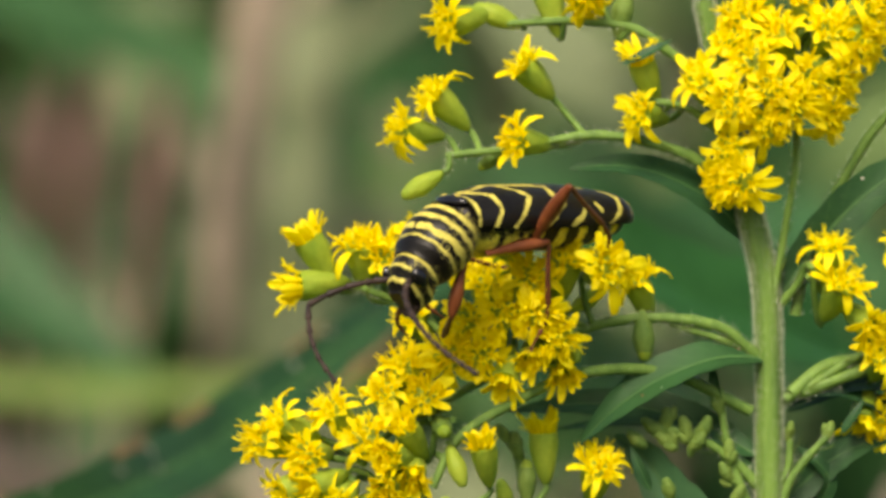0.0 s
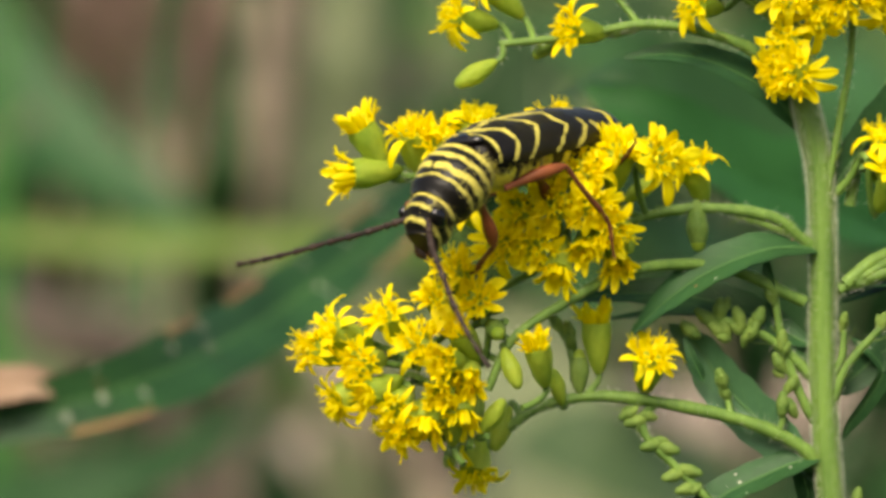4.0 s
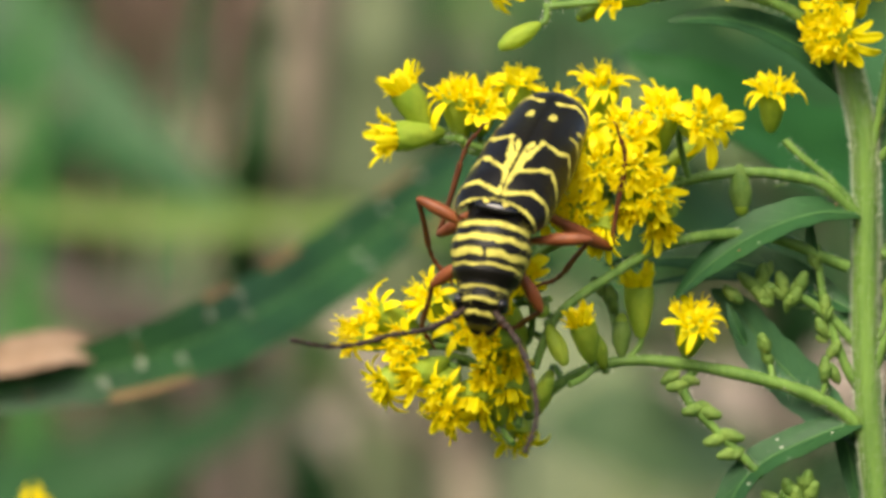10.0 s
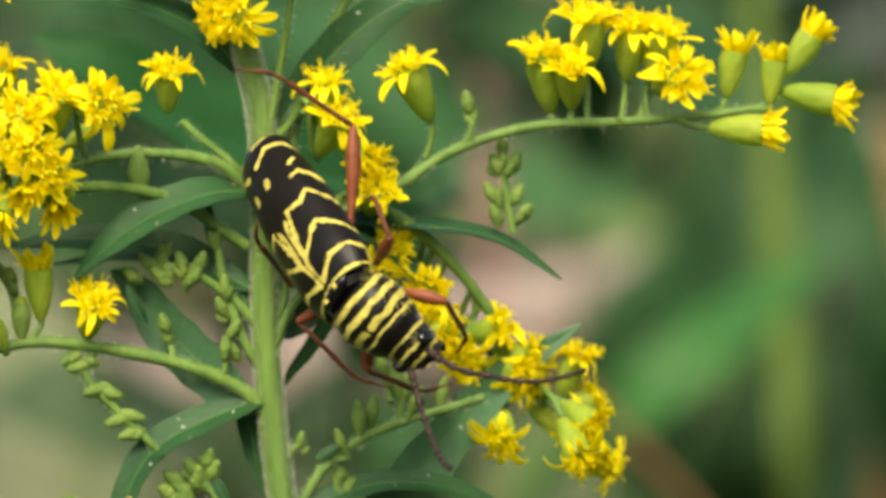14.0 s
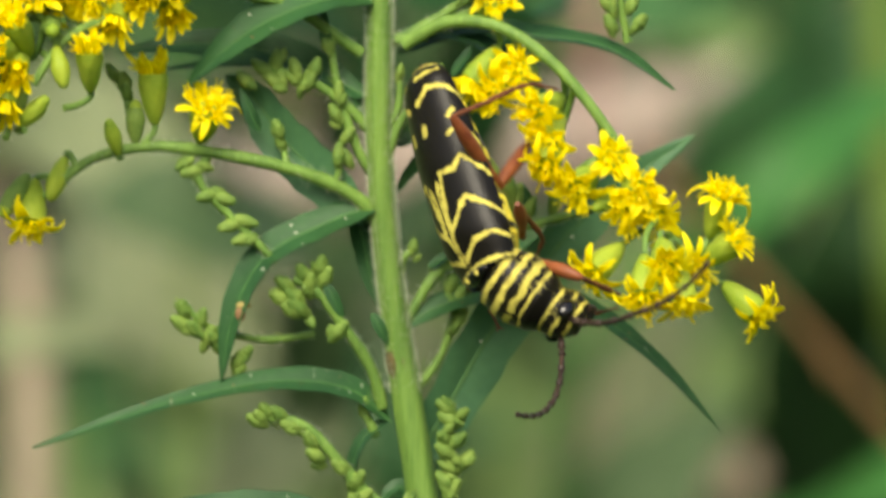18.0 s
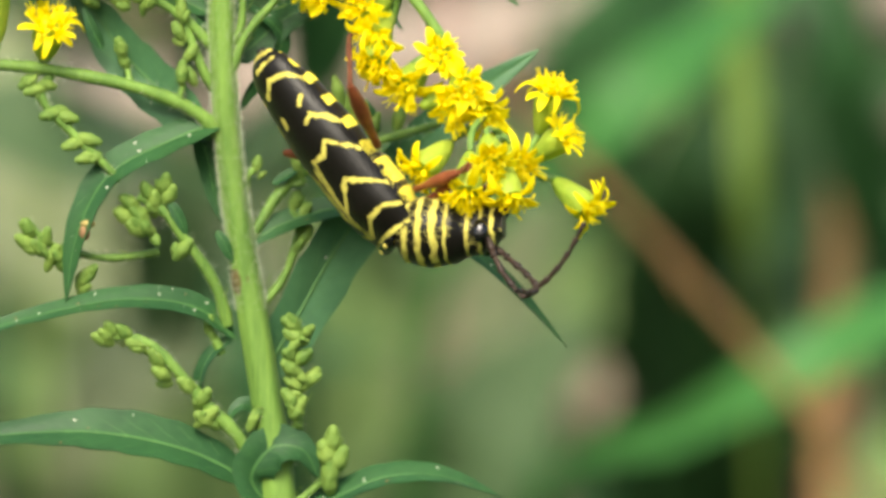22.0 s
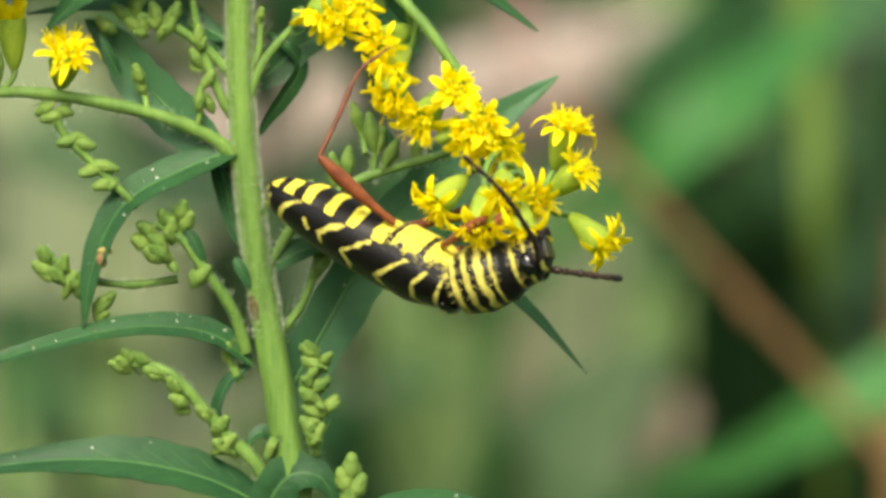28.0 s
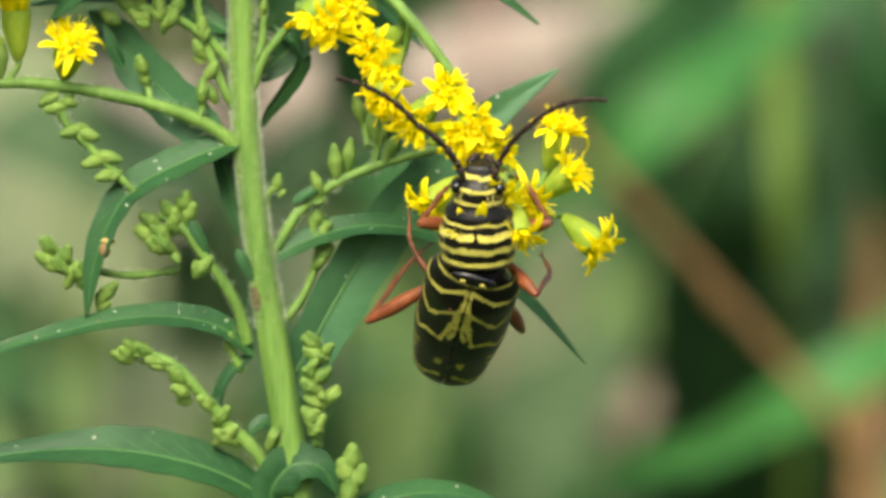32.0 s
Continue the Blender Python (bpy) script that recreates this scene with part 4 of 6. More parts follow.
# the spray that bends under the beetle: drawn round its foot on the stem
SPRAY_FOOT = (1540, 470, 0)
BEND_HEADS = []
BEND_HEADS += [("o", 155, 72, -75, -.7, .3, -.6, 1.05, (170, -36, -72)),
    ("h", 120, 60, -50, -.6, .8, -.2, .9, (150, -38, -66)),
    ("o", 190, 40, -85, -.5, -.1, -.8, .9, (200, -22, -85)),
    ("o", 230, 108, -120, -.6, .3, -.7, 1.15, (235, 10, -105))]
BEND_HEADS += [("o", 245, 152, -135, -.4, .5, -.8, 1.1, (262, 30, -112)),
    ("o", 244, 200, -140, -.4, .8, -.6, 1.05, (290, 62, -125)),
    ("o", 300, 240, -150, -.5, .5, -.7, 1.0, (335, 120, -140))]
BEND_HEADS += [("o", 355, 188, -180, .1, -.2, -1, 1.1, (350, 140, -145)),
    ("o", 400, 238, -215, .15, .1, -1, 1.25, (395, 205, -158)),
    ("o", 380, 275, -200, -.1, .5, -.9, 1.05, (395, 220, -160)),
    ("o", 432, 285, -190, .4, .3, -.8, .95, (425, 255, -166))]
BEND_HEADS += [    ("o", 325, 385, -205, -.7, .6, -.5, 1.1, (445, 310, -172)),
    ("o", 395, 418, -330, -.1, .9, -.6, 1.15, (440, 310, -174)),
    ("o", 435, 365, -325, 0, .5, -.9, 1.1, (450, 320, -175))]
BEND_HEADS += [("o", 470, 425, -315, .2, .9, -.5, 1.15, (480, 345, -182)),
    ("o", 490, 375, -215, .4, .5, -.8, 1.05, (490, 355, -183)),
    ("o", 551, 252, -180, .25, -1, -.3, .82, (508, 372, -186)),
    ("o", 572, 326, -195, .7, -.6, -.55, .82, (520, 385, -187))]
BEND_HEADS += [("o", 617, 450, -190, .8, .7, -.5, .92, (540, 400, -190)),
    ("b", 340, 270, -150, -.7, .4, -.3, 1.0, (390, 205, -156)),
    ("b", 300, 235, -120, -.6, .7, 0, 1.0, (330, 112, -138))]
spray, SPRAY_PARTS = swinging("bending_spray", SPRAY_FOOT, [(0, 0, 0), (70, -42, -30), (160, -38, -70), (250, 20, -110), (330, 110, -140), (400, 215, -160), (470, 330, -180), (540, 400, -190)], 13, 8, BEND_HEADS, "flowering spray bowed under the beetle's weight", (0, 0, 0))
for a, c, b in STALKS:
    stalk(a, c, b, goldenrod, PLANT_INV)


# ---- the beetle: a black and yellow longhorn; its own space has x forward, y to its left, z up from the foot of the wing cases ----
beetle = tagged(new("longhorn_beetle"), "black longhorn beetle with yellow zigzag bands and rust-red legs", "beetle")
WING = 400.0


def smooth(x, a, b):
    t = min(1, max(0, (x - a) / (b - a)))
    return t * t * (3 - 2 * t)


def half_width(s):
    return 80 * (0.86 + 0.16 * smooth(s, 0, 0.12)) * (1 - 0.24 * smooth(s, 0.45, 1.0)) * math.sqrt(max(0, 1 - max(0, (s - 0.86) / 0.145) ** 2.2))


def height(s):
    return 60 * (0.72 + 0.28 * smooth(s, 0, 0.2)) * (1 - 0.30 * smooth(s, 0.5, 1.0)) * math.sqrt(max(0, 1 - max(0, (s - 0.84) / 0.165) ** 2.4))


BANDS = (([(0.015, 0), (0.012, 1)], 3), ([(0.05, 0.02), (0.17, 0.02)], 3.2), ([(0.06, 0.05), (0.115, 0.35), (0.125, 0.65), (0.08, 1)], 4),
         ([(0.17, 0.03), (0.25, 0.25), (0.315, 0.45), (0.26, 0.7), (0.19, 1.0)], 3.8), ([(0.17, 0.04), (0.33, 0.10), (0.46, 0.2), (0.45, 0.42), (0.50, 0.58), (0.43, 0.8), (0.38, 1)], 4),
         ([(0.24, 0.03), (0.36, 0.04), (0.44, 0.09)], 2.2), ([(0.53, 1), (0.58, 0.85), (0.63, 0.66), (0.61, 0.52)], 5), ([(0.655, 0.14), (0.69, 0.15)], 5.5), ([(0.69, 0.6), (0.72, 0.75)], 3),
         ([(0.78, 1), (0.84, 0.75), (0.86, 0.4), (0.81, 0.12)], 4.5), ([(0.93, 0.15), (0.935, 0.8)], 3), ([(0.99, 0), (0.975, 1)], 4))


def band_at(s, w):
    best = -9.0
    for pts, thick in BANDS:
        for (s0, w0), (s1, w1) in zip(pts, pts[1:]):
            ax, ay, bx, by = s0 * WING, w0 * 118, s1 * WING, w1 * 118
            px, py = s * WING, w * 118
            t = ((px - ax) * (bx - ax) + (py - ay) * (by - ay)) / max(1e-6, (bx - ax) ** 2 + (by - ay) ** 2)
            t = min(1, max(0, t))
            d = math.hypot(px - ax - t * (bx - ax), py - ay - t * (by - ay))
            best = max(best, 0.5 + (thick * 0.9 * (1 + .5 * noise.noise(Vector((px * .035, py * .035, thick)))) - d + 3 * noise.noise(Vector((px * .06, py * .06, 9))) + 2.2 * noise.noise(Vector((px * .22, py * .22, 4)))) / 10)
    return min(1, max(0, best))


def wing_case(sgn):
    s = Shape()
    rows, bands, inner = [], [], []
    for i in range(91):
        t = i / 90
        r, bn, ri = [], [], []
        for j in range(33):
            w = j / 32
            a = w * radians(101)
            y, z = half_width(t) * math.sin(a) + 1.0, height(t) * math.cos(a)
            x = -t * WING + 10 * math.sin(a) * (1 - t) * 0.5
            r.append(Vector((x, sgn * y, z + 2)) * K)
            ri.append(Vector((x, sgn * y * 0.95, z * 0.95 - 1)) * K)
            bn.append(band_at(t, w))
        rows.append(r if sgn < 0 else r[::-1])
        bands.append(bn if sgn < 0 else bn[::-1])
        inner.append(ri[::-1] if sgn < 0 else ri)
    s.quadgrid(rows, 0, bands=bands)
    s.quadgrid(inner, 0)
    return s.mesh("wing_case", [SHELL])


part("wing_case", wing_case(1), beetle, "glossy black wing case with yellow zigzags")
part("wing_case", wing_case(-1), beetle, "glossy black wing case with yellow zigzags")


def ring_body(name, xs, wide, low, high, band, material, n=28):
    """A body section: for each x the half width, and how far it reaches down and up."""
    s = Shape()
    rows, bands = [], []
    for i, x in enumerate(xs):
        r, bn = [], []
        for j in range(n):
            a = 2 * math.pi * j / n
            z = math.cos(a)
            r.append(Vector((x, math.sin(a) * wide[i], z * (high[i] if z > 0 else low[i]))) * K)
            bn.append(band(x, a))
        rows.append(r)
        bands.append(bn)
    s.quadgrid(rows, 0, close=True, bands=bands)
    s.cap(list(reversed(rows[0])))
    s.cap(rows[-1])
    return s.mesh(name, [material])


def samples(knots, n):
    """Even samples through knots of (x, ...)."""
    out = []
    for i in range(n + 1):
        x = knots[0][0] + (knots[-1][0] - knots[0][0]) * i / n
        for a, b in zip(knots, knots[1:]):
            if min(a[0], b[0]) - 1e-9 <= x <= max(a[0], b[0]) + 1e-9:
                t = smooth(abs(x - a[0]) / max(1e-9, abs(b[0] - a[0])), 0, 1)
                out.append([x] + [p + (q - p) * t for p, q in zip(a[1:], b[1:])])
                break
    return list(zip(*out))


def wave_band(centres, thick, split=None):
    """Bands at the given places, all one thickness or each its own; the one at split is cut by a dark line down the back."""
    wide = thick if isinstance(thick, tuple) else (thick,) * len(centres)

    def f(x, a):
        best = 0.0
        for c, w in zip(centres, wide):
            q = Vector((math.cos(a) * 2.2, math.sin(a) * 2.2, c * .37))
            g = 0.5 + (w * (1 + .45 * noise.noise(q * 2.1)) - abs(x - c + 5 * noise.noise(q))) / 8
            if c == split and min(a, 2 * math.pi - a) < 0.09:
                g = 0
            best = max(best, g)
        return min(1, max(0, best))
    return f


xs, wd, lo, hi = samples([(-120, 60, 52, 20), (-200, 64, 56, 20), (-300, 54, 48, 18), (-370, 32, 32, 16), (-408, 5, 8, 8)], 60)
part("abdomen", ring_body("abdomen", xs, wd, lo, hi, wave_band((-150, -205, -258, -308, -352, -390), 9.5), BELLY), beetle, "yellow and black banded abdomen")
xs, wd, lo, hi = samples([(12, 38, 36, 34), (0, 50, 48, 40), (-60, 66, 64, 36), (-120, 66, 62, 30), (-160, 50, 46, 20)], 30)


def chest_band(x, a):
    low = min(1, max(0, 0.5 - (math.cos(a) + 0.35 + .35 * noise.noise(Vector((x * .05, math.cos(a) * 3, math.sin(a) * 3)))) * 3))
    d = min(abs(x + 62), abs(x + 128), abs(x - 4))
    return low * min(1, max(0, 0.5 + (d - 7) / 9)) if x < 0 else 0.0


part("thorax", ring_body("thorax", xs, wd, lo, hi, chest_band, BELLY), beetle, "yellow downy underside of the thorax")
# a small plate between the wing cases and the neck shield, with two pale dots
s = Shape()
s.blob(Vector((4, 0, 34)) * K, (Vector((15, 0, 0)) * K, Vector((0, 42, 0)) * K, Vector((0, 0, 13)) * K), 14, 8)
for y in (-17, 17):
    s.blob(Vector((6, y, 45)) * K, (Vector((5, 0, 0)) * K, Vector((0, 6, 0)) * K, Vector((0, 0, 2.5)) * K), 8, 5, 1)
part("scutellum", s.mesh("scutellum", [EYE, mat("pale_dot", (0.75, 0.62, 0.12), 0.8, scale=3000)]), beetle, "black plate with two yellow dots")

xs, wd, lo, hi = samples([(2, 50, 44, 42), (11, 62, 54, 52), (52, 69, 62, 60), (95, 60, 55, 54), (119, 47, 45, 44)], 48)
PRON = ring_body("neck_shield", xs, wd, lo, hi, wave_band((15, 41, 67, 87), (4.4, 5, 5.6, 2), 67), SHELL, 64)
neck_shield = part("neck_shield", PRON, beetle, "black neck shield with four yellow bands")

xs, wd, lo, hi = samples([(104, 34, 34, 30), (119, 44, 46, 40), (143, 43, 58, 38), (164, 33, 56, 24), (181, 22, 44, 4)], 36)
HEAD = ring_body("beetle_head", xs, wd, lo, hi, wave_band((122, 144, 166), (3, 2.5, 3)), SHELL, 28)
beetle_head = part("beetle_head", HEAD, beetle, "black head with thin yellow lines")
for sg in (-1, 1):
    s = Shape()
    s.blob(Vector((146, sg * 37, 8)) * K, (Vector((15, 0, 0)) * K, Vector((0, sg * 12, 0)) * K, Vector((0, 0, 22)) * K), 14, 9)
    part("eye", s.mesh("eye", [EYE]), beetle_head, "shiny black eye")
    s = Shape()
    s.tube(spline([Vector((172, sg * 18, -34)) * K, Vector((180, sg * 14, -42)) * K, Vector((183, sg * 8, -48)) * K, Vector((182, sg * 3, -51)) * K], 6), [x * K for x in ramp_r(9, 2, 6)], 8)
    part("mandible", s.mesh("mandible", [ANT]), beetle_head, "dark jaw")


def downy(name, knots, count, seed, low, high, parent):
    """Short pale yellow hairs lying back over a section of the body; low, high: how far round from the back they stand."""
    r = random.Random(seed)
    s = Shape()
    xs, wd, lo, hi = samples(knots, 40)
    for _ in range(count):
        i, a = r.randrange(len(xs)), r.choice((-1, 1)) * r.uniform(low, high)
        z = math.cos(a)
        p = Vector((xs[i], math.sin(a) * wd[i], z * (hi[i] if z > 0 else lo[i])))
        out = Vector((0, p.y, p.z)).normalized()
        way = (Vector((-1, 0, 0)) + out * r.uniform(.25, .8) + Vector((0, r.uniform(-.3, .3), r.uniform(-.3, .3)))).normalized()
        side = way.cross(out).normalized() * .7
        e = p + way * r.uniform(6, 13)
        base = len(s.v)
        s.v += [tuple((p - side) * K), tuple((p + side) * K), tuple(e * K)]
        s.band += [0, 0, 0]
        s.f.append((base, base + 1, base + 2))
        s.m.append(0)
    return tagged(part(name, s.mesh(name, [DOWN]), parent), "fine pale yellow down", kind="stuff")


downy("down", [(2, 50, 44, 42), (11, 62, 54, 52), (52, 69, 62, 60), (95, 60, 55, 54), (119, 47, 45, 44)], 420, 31, 0.9, 3.1, neck_shield)
downy("down", [(104, 34, 34, 30), (119, 44, 46, 40), (143, 43, 58, 38), (164, 33, 56, 24), (181, 22, 44, 4)], 260, 32, 0.3, 2.8, beetle_head)
downy("down", [(12, 38, 36, 34), (0, 50, 48, 40), (-60, 66, 64, 36), (-120, 66, 62, 30), (-160, 50, 46, 20)], 500, 33, 1.4, 3.1, beetle)


def antenna(segments, bow, thin):
    """Dark segments, each swollen towards its end, bowed a little along x."""
    s = Shape()
    whole = sum(segments)
    at, x = [Vector((0, 0, 0))], 0.0
    for ln in segments:
        x += ln
        at.append(Vector((x, 0, bow * math.sin(math.pi * x / whole))))
    for k in range(len(segments)):
        a, b = at[k] * K, at[k + 1] * K
        line = [a, a.lerp(b, 0.15), a.lerp(b, 0.6), a.lerp(b, 0.88), b]
        f = thin - 0.035 * k
        s.tube(line, [x * K * f for x in (3.6, 4.6, 5.4, 6.9, 3.8)], 8)
    return s.mesh("antenna", [ANT])


NEAR_REACH, FAR_REACH = 150.0, 182.0
ANTENNA, FLAGELLUM = antenna((28, 14, 36, 36, 36), 12, 1.12), antenna((32, 31, 31, 30, 29, 29), 16, .95)
antennae = {sd: part("antenna", ANTENNA, beetle, "long dark segmented antenna") for sd in "LR"}
flagella = {sd: part("flagellum", FLAGELLUM, antennae[sd]) for sd in "LR"}
REACH = {"F": (100, 92, 64), "M": (122, 114, 70), "H": (178, 140, 80)}
ROOT = {"F": (50, 32, -48), "M": (-42, 38, -56), "H": (-142, 38, -50)}


def femur(a, thick):
    s = Shape()
    line = [Vector((a * t, 0, 3 * math.sin(math.pi * t))) * K for t in (0, .05, .15, .3, .45, .6, .75, .9, .97, 1.0)]
    s.tube(line, [x * thick * K for x in (.5, .62, .55, .7, .95, 1.1, 1.05, .75, .55, .4)], 10)
    return s.mesh("femur", [LEG])


def shin(b, c):
    s = Shape()
    line = [Vector((b * t, 0, -2 * math.sin(math.pi * t))) * K for t in (0, .08, .3, .6, .9, 1.0)]
    s.tube(line, [x * K for x in (3.6, 5.0, 4.4, 4.8, 5.8, 5.0)], 8)
    p = Vector((b, 0, 0))
    for k, ln in enumerate((0.38, 0.22, 0.18, 0.30)):
        q = p + Vector((ln * c, 0, -6 * (k + 1) * 0.5))
        s.tube([p * K, p.lerp(q, .6) * K, q * K], [2.4 * K, 4.8 * K if k < 3 else 2.4 * K, 3.4 * K if k < 3 else 2.0 * K], 7)
        p = q
    for sg in (-1, 1):
        s.tube([p * K, (p + Vector((5, sg * 4, -3))) * K, (p + Vector((7, sg * 6, -8))) * K], [2 * K, 1.6 * K, .6 * K], 5)
    return s.mesh("shin", [SHIN])


legs = {}
for pos in "FMH":
    a, b, c = REACH[pos]
    fm, sh = femur(a, 11.5 if pos == "F" else 11 if pos == "M" else 12.5), shin(b, c)
    for sd in "LR":
        f = part("leg", fm, beetle, "rust-red leg")
        legs[sd + pos] = (f, part("shin", sh, f))

# ---- what lies behind, out of focus ----
ground = Shape()
rows = []
for i in range(61):
    q = (i - 30) / 30
    y = q * abs(q) ** 2 * 600
    row = []
    for j in range(61):
        p = (j - 30) / 30
        x = p * abs(p) ** 2 * 600
        row.append(Vector((x, y, 0.03 * noise.noise(Vector((x * 1.3, y * 1.3, 0))) * min(1, 1.0))))
    rows.append(row)
ground.quadgrid(rows)
tagged(new("ground", ground.mesh("ground", [SOIL])), "damp brown soil with leaf litter", "ground", kind="structure")


def blade(name, pts, width, face, mats, label, category, **kw):
    """A leaf or blade of its own, rooted behind the plant."""
    if pts[-2].y > 0.4:
        width *= 1.19
    ob = leaf(pts, width, face, mats=mats, name=name, parent=None, n=18, **kw)
    ob.parent = None
    ob.matrix_parent_inverse = Matrix()
    if pts[0].z > 0.01:
        st = Shape()
        p = pts[0]
        q = p - (pts[1] - p).normalized() * width
        foot = [Vector((q.x + .02, .5, q.z - .02)), Vector((q.x + .03, .75, q.z * .7)), Vector((q.x + .03, .78, 0))] if p.y < .3 else [Vector((q.x, q.y + .02, q.z * .5)), Vector((q.x + .01, q.y + .03, 0))]
        st.tube(spline([p, q, *foot], 16), ramp_r(.0005, .0007, 16), 8)
        part("stalk", st.mesh("stalk", [mats[0]]), ob)
    return tagged(ob, label, category, group={"grass_blade": "grass blades behind the plant", "weed_leaf": "broad weed leaves", "reddened_leaf": "reddened leaves"}.get(name, ""))


def stick(name, pts, r0, r1, material, label, category):
    s = Shape()
    if pts[1].y > 0.4:
        r0, r1 = r0 * 1.19, r1 * 1.19
    line = spline([Vector(p) for p in pts], 30)
    s.tube(line, [x * (1 + 0.06 * math.sin(i * 1.7)) for i, x in enumerate(ramp_r(r0, r1, 30))], 14)
    ob = tagged(new(name, s.mesh(name, [material])), label, category)
    if name != "flower_sprig":
        r = random.Random(int(abs(pts[0].x) * 1e4) + 3)
        for i in (4, 9, 14, 19, 24):
            p, q = line[i], line[i + 1]
            rr = r0 + (r1 - r0) * i / 30
            nd = Shape()
            way = (q - p).normalized()
            nd.tube([p - way * rr, p - way * rr * .4, p + way * rr * .4, p + way * rr], [rr * .95, rr * 1.18, rr * 1.16, rr * .95], 12)
            part("node", nd.mesh("node", [material]), ob)
            out = (Matrix.Rotation(r.uniform(0, 6.28), 3, way) @ way.orthogonal().normalized() + way * .8).normalized()
            tw = Shape()
            tw.tube(spline([p, p + out * rr * 3, p + out * rr * 5 + way * rr * 2], 6), ramp_r(rr * .45, rr * .15, 6), 7)
            part("twig", tw.mesh("twig", [material]), ob)
    return ob


def far(y):
    return y * 1.4 if y >= 0.3 else y


def A(u, v, y):
    return beyond(u, v, far(y), EYE_A)


def B(u, v, y):
    return beyond(u, v, far(y), EYE_B)


def down(p, dx=0.0, dy=0.0):
    return Vector((p.x + dx, p.y + dy, 0.0))


# left of the plant
e = A(-160, 430, .40)
blade("grass_blade", [A(1000, 452, .42), A(600, 440, .40), A(200, 436, .40), e, e + Vector((-.06, 0, -.03)), e + Vector((-.12, 0, -.2))], .0045, (0, -1, .5), (GRASS_LIME, GRASS_LIME), "lime green grass blade lying across", "grass")
blade("grass_blade", [down(A(-10, 900, .41)), A(20, 1200, .40), A(10, 650, .40), A(15, 300, .40), A(40, -200, .40)], .005, (0, -1, .2), (GRASS, GRASS), "upright green blade of grass", "grass")
blade("spotted_leaf", [A(1000, 200, .16), A(760, 360, .13), A(520, 540, .11), A(300, 650, .09), A(60, 720, .085), A(-130, 760, .085)], .0066, (-.2, -1, -.05), (LEAF, RIB), "long green leaf with brown edges and dry tip", "leaf", specks=34, taper=0.9, blotch=7)
blade("dry_leaf", [A(165, 662, .088), A(95, 655, .085), A(20, 668, .083), A(-60, 685, .083), A(-150, 700, .083)], .0036, (-.2, -.9, .4), (DRY, BROWN), "curled pale brown dead leaf tip", "leaf")
for i, (u, w, m, lab) in enumerate(((510, .0075, STRAW, "pale dry dead flower stem"), (250, .0042, PINK, "reddened upright leaf in the weeds"), (368, .0042, PINK, "reddened upright leaf in the weeds"), (165, .0040, PINK, "reddened upright leaf in the weeds"))):
    if m is STRAW:
        stick("dead_stem", [down(A(u - 60, 900, .5)), A(u - 80, 600, .48), A(u - 20, 250, .47), A(u + 40, -100, .46), A(u + 120, -700, .45)], w * .62, w * .45, STRAW, lab, "stem")
    else:
        blade("reddened_leaf", [down(A(u + 40, 900, .5)), A(u - 50, 420, .5), A(u - 15, 240, .49), A(u, 70, .48), A(u + 50, -160, .47)], w, (.1, -1, .3), (PINK, PINK), lab, "leaf", taper=2.0)
stick("dead_stem", [down(A(700, 900, .62)), A(640, 500, .6), A(620, 100, .6), A(660, -300, .6), A(700, -800, .6)], .0085, .007, WEED_GREY, "thick grey-green weed stalk", "stem")
stick("dead_stem", [down(A(-420, 500, .5)), A(-260, 440, .5), A(0, 540, .48), A(130, 600, .47), A(300, 690, .47), down(A(420, 800, .5))], .0042, .0036, DEAD_GREY, "grey dead stem bent to the ground", "stem")
stick("dead_stem", [down(A(560, 900, .55)), A(790, 860, .5), A(700, 780, .52), A(600, 640, .55), A(470, 500, .58)], .0035, .0025, STRAW, "pale broken dead stem", "stem")


def add_weed_leaf_b(pts, w, m):
    blade("weed_leaf", [pts[0] + Vector((0, .02, -.03)), *pts], w, (.1, -.85, .5), (m, m), "broad green weed leaf in the undergrowth", "leaf")


blade("weed_leaf", [A(1640, 390, .085), A(1530, 340, .08), A(1380, 290, .075), A(1220, 200, .07), A(1080, 130, .07)], .0088, (.1, -.85, .5), (GRASS_DEEP, GRASS_DEEP), "smooth deep green leaf close behind the flowers", "leaf")
add_weed_leaf_b((A(-260, -80, .46), A(-60, 105, .45), A(150, 280, .44), A(420, 455, .43)), .02, LEAF)
# three near-black leaves stand in for shaded gaps behind the flowers
add_weed_leaf_b((A(120, 420, .56), A(210, 250, .55), A(300, 120, .55), A(400, -60, .55)), .012, GAP_SHADE)
add_weed_leaf_b((A(395, 480, .46), A(412, 330, .45), A(422, 200, .45), A(440, 60, .45)), .0085, GAP_SHADE)
add_weed_leaf_b((A(880, 260, .5), A(980, 130, .5), A(1080, 60, .5), A(1230, 30, .5)), .015, GAP_SHADE)
add_weed_leaf_b((A(-260, 520, .44), A(-80, 350, .42), A(20, 270, .41), A(100, 200, .40)), .014, WEED_GREY)
add_weed_leaf_b((A(50, -260, .6), A(300, -190, .58), A(480, -110, .56), A(620, 20, .56)), .014, WEED)
add_weed_leaf_b((A(1600, 420, .34), A(1350, 260, .33), A(1150, 120, .32), A(950, 30, .32)), .018, WEED)
add_weed_leaf_b((A(1350, 520, .55), A(1180, 420, .52), A(1050, 330, .52), A(880, 320, .54)), .016, WEED)
add_weed_leaf_b((A(1300, 900, .40), A(1150, 830, .38), A(1000, 780, .38), A(860, 800, .4)), .016, WEED_MID)
add_weed_leaf_b((A(1000, -300, .4), A(1100, -150, .38), A(1230, -60, .38), A(1330, 60, .4)), .014, WEED_GREY)
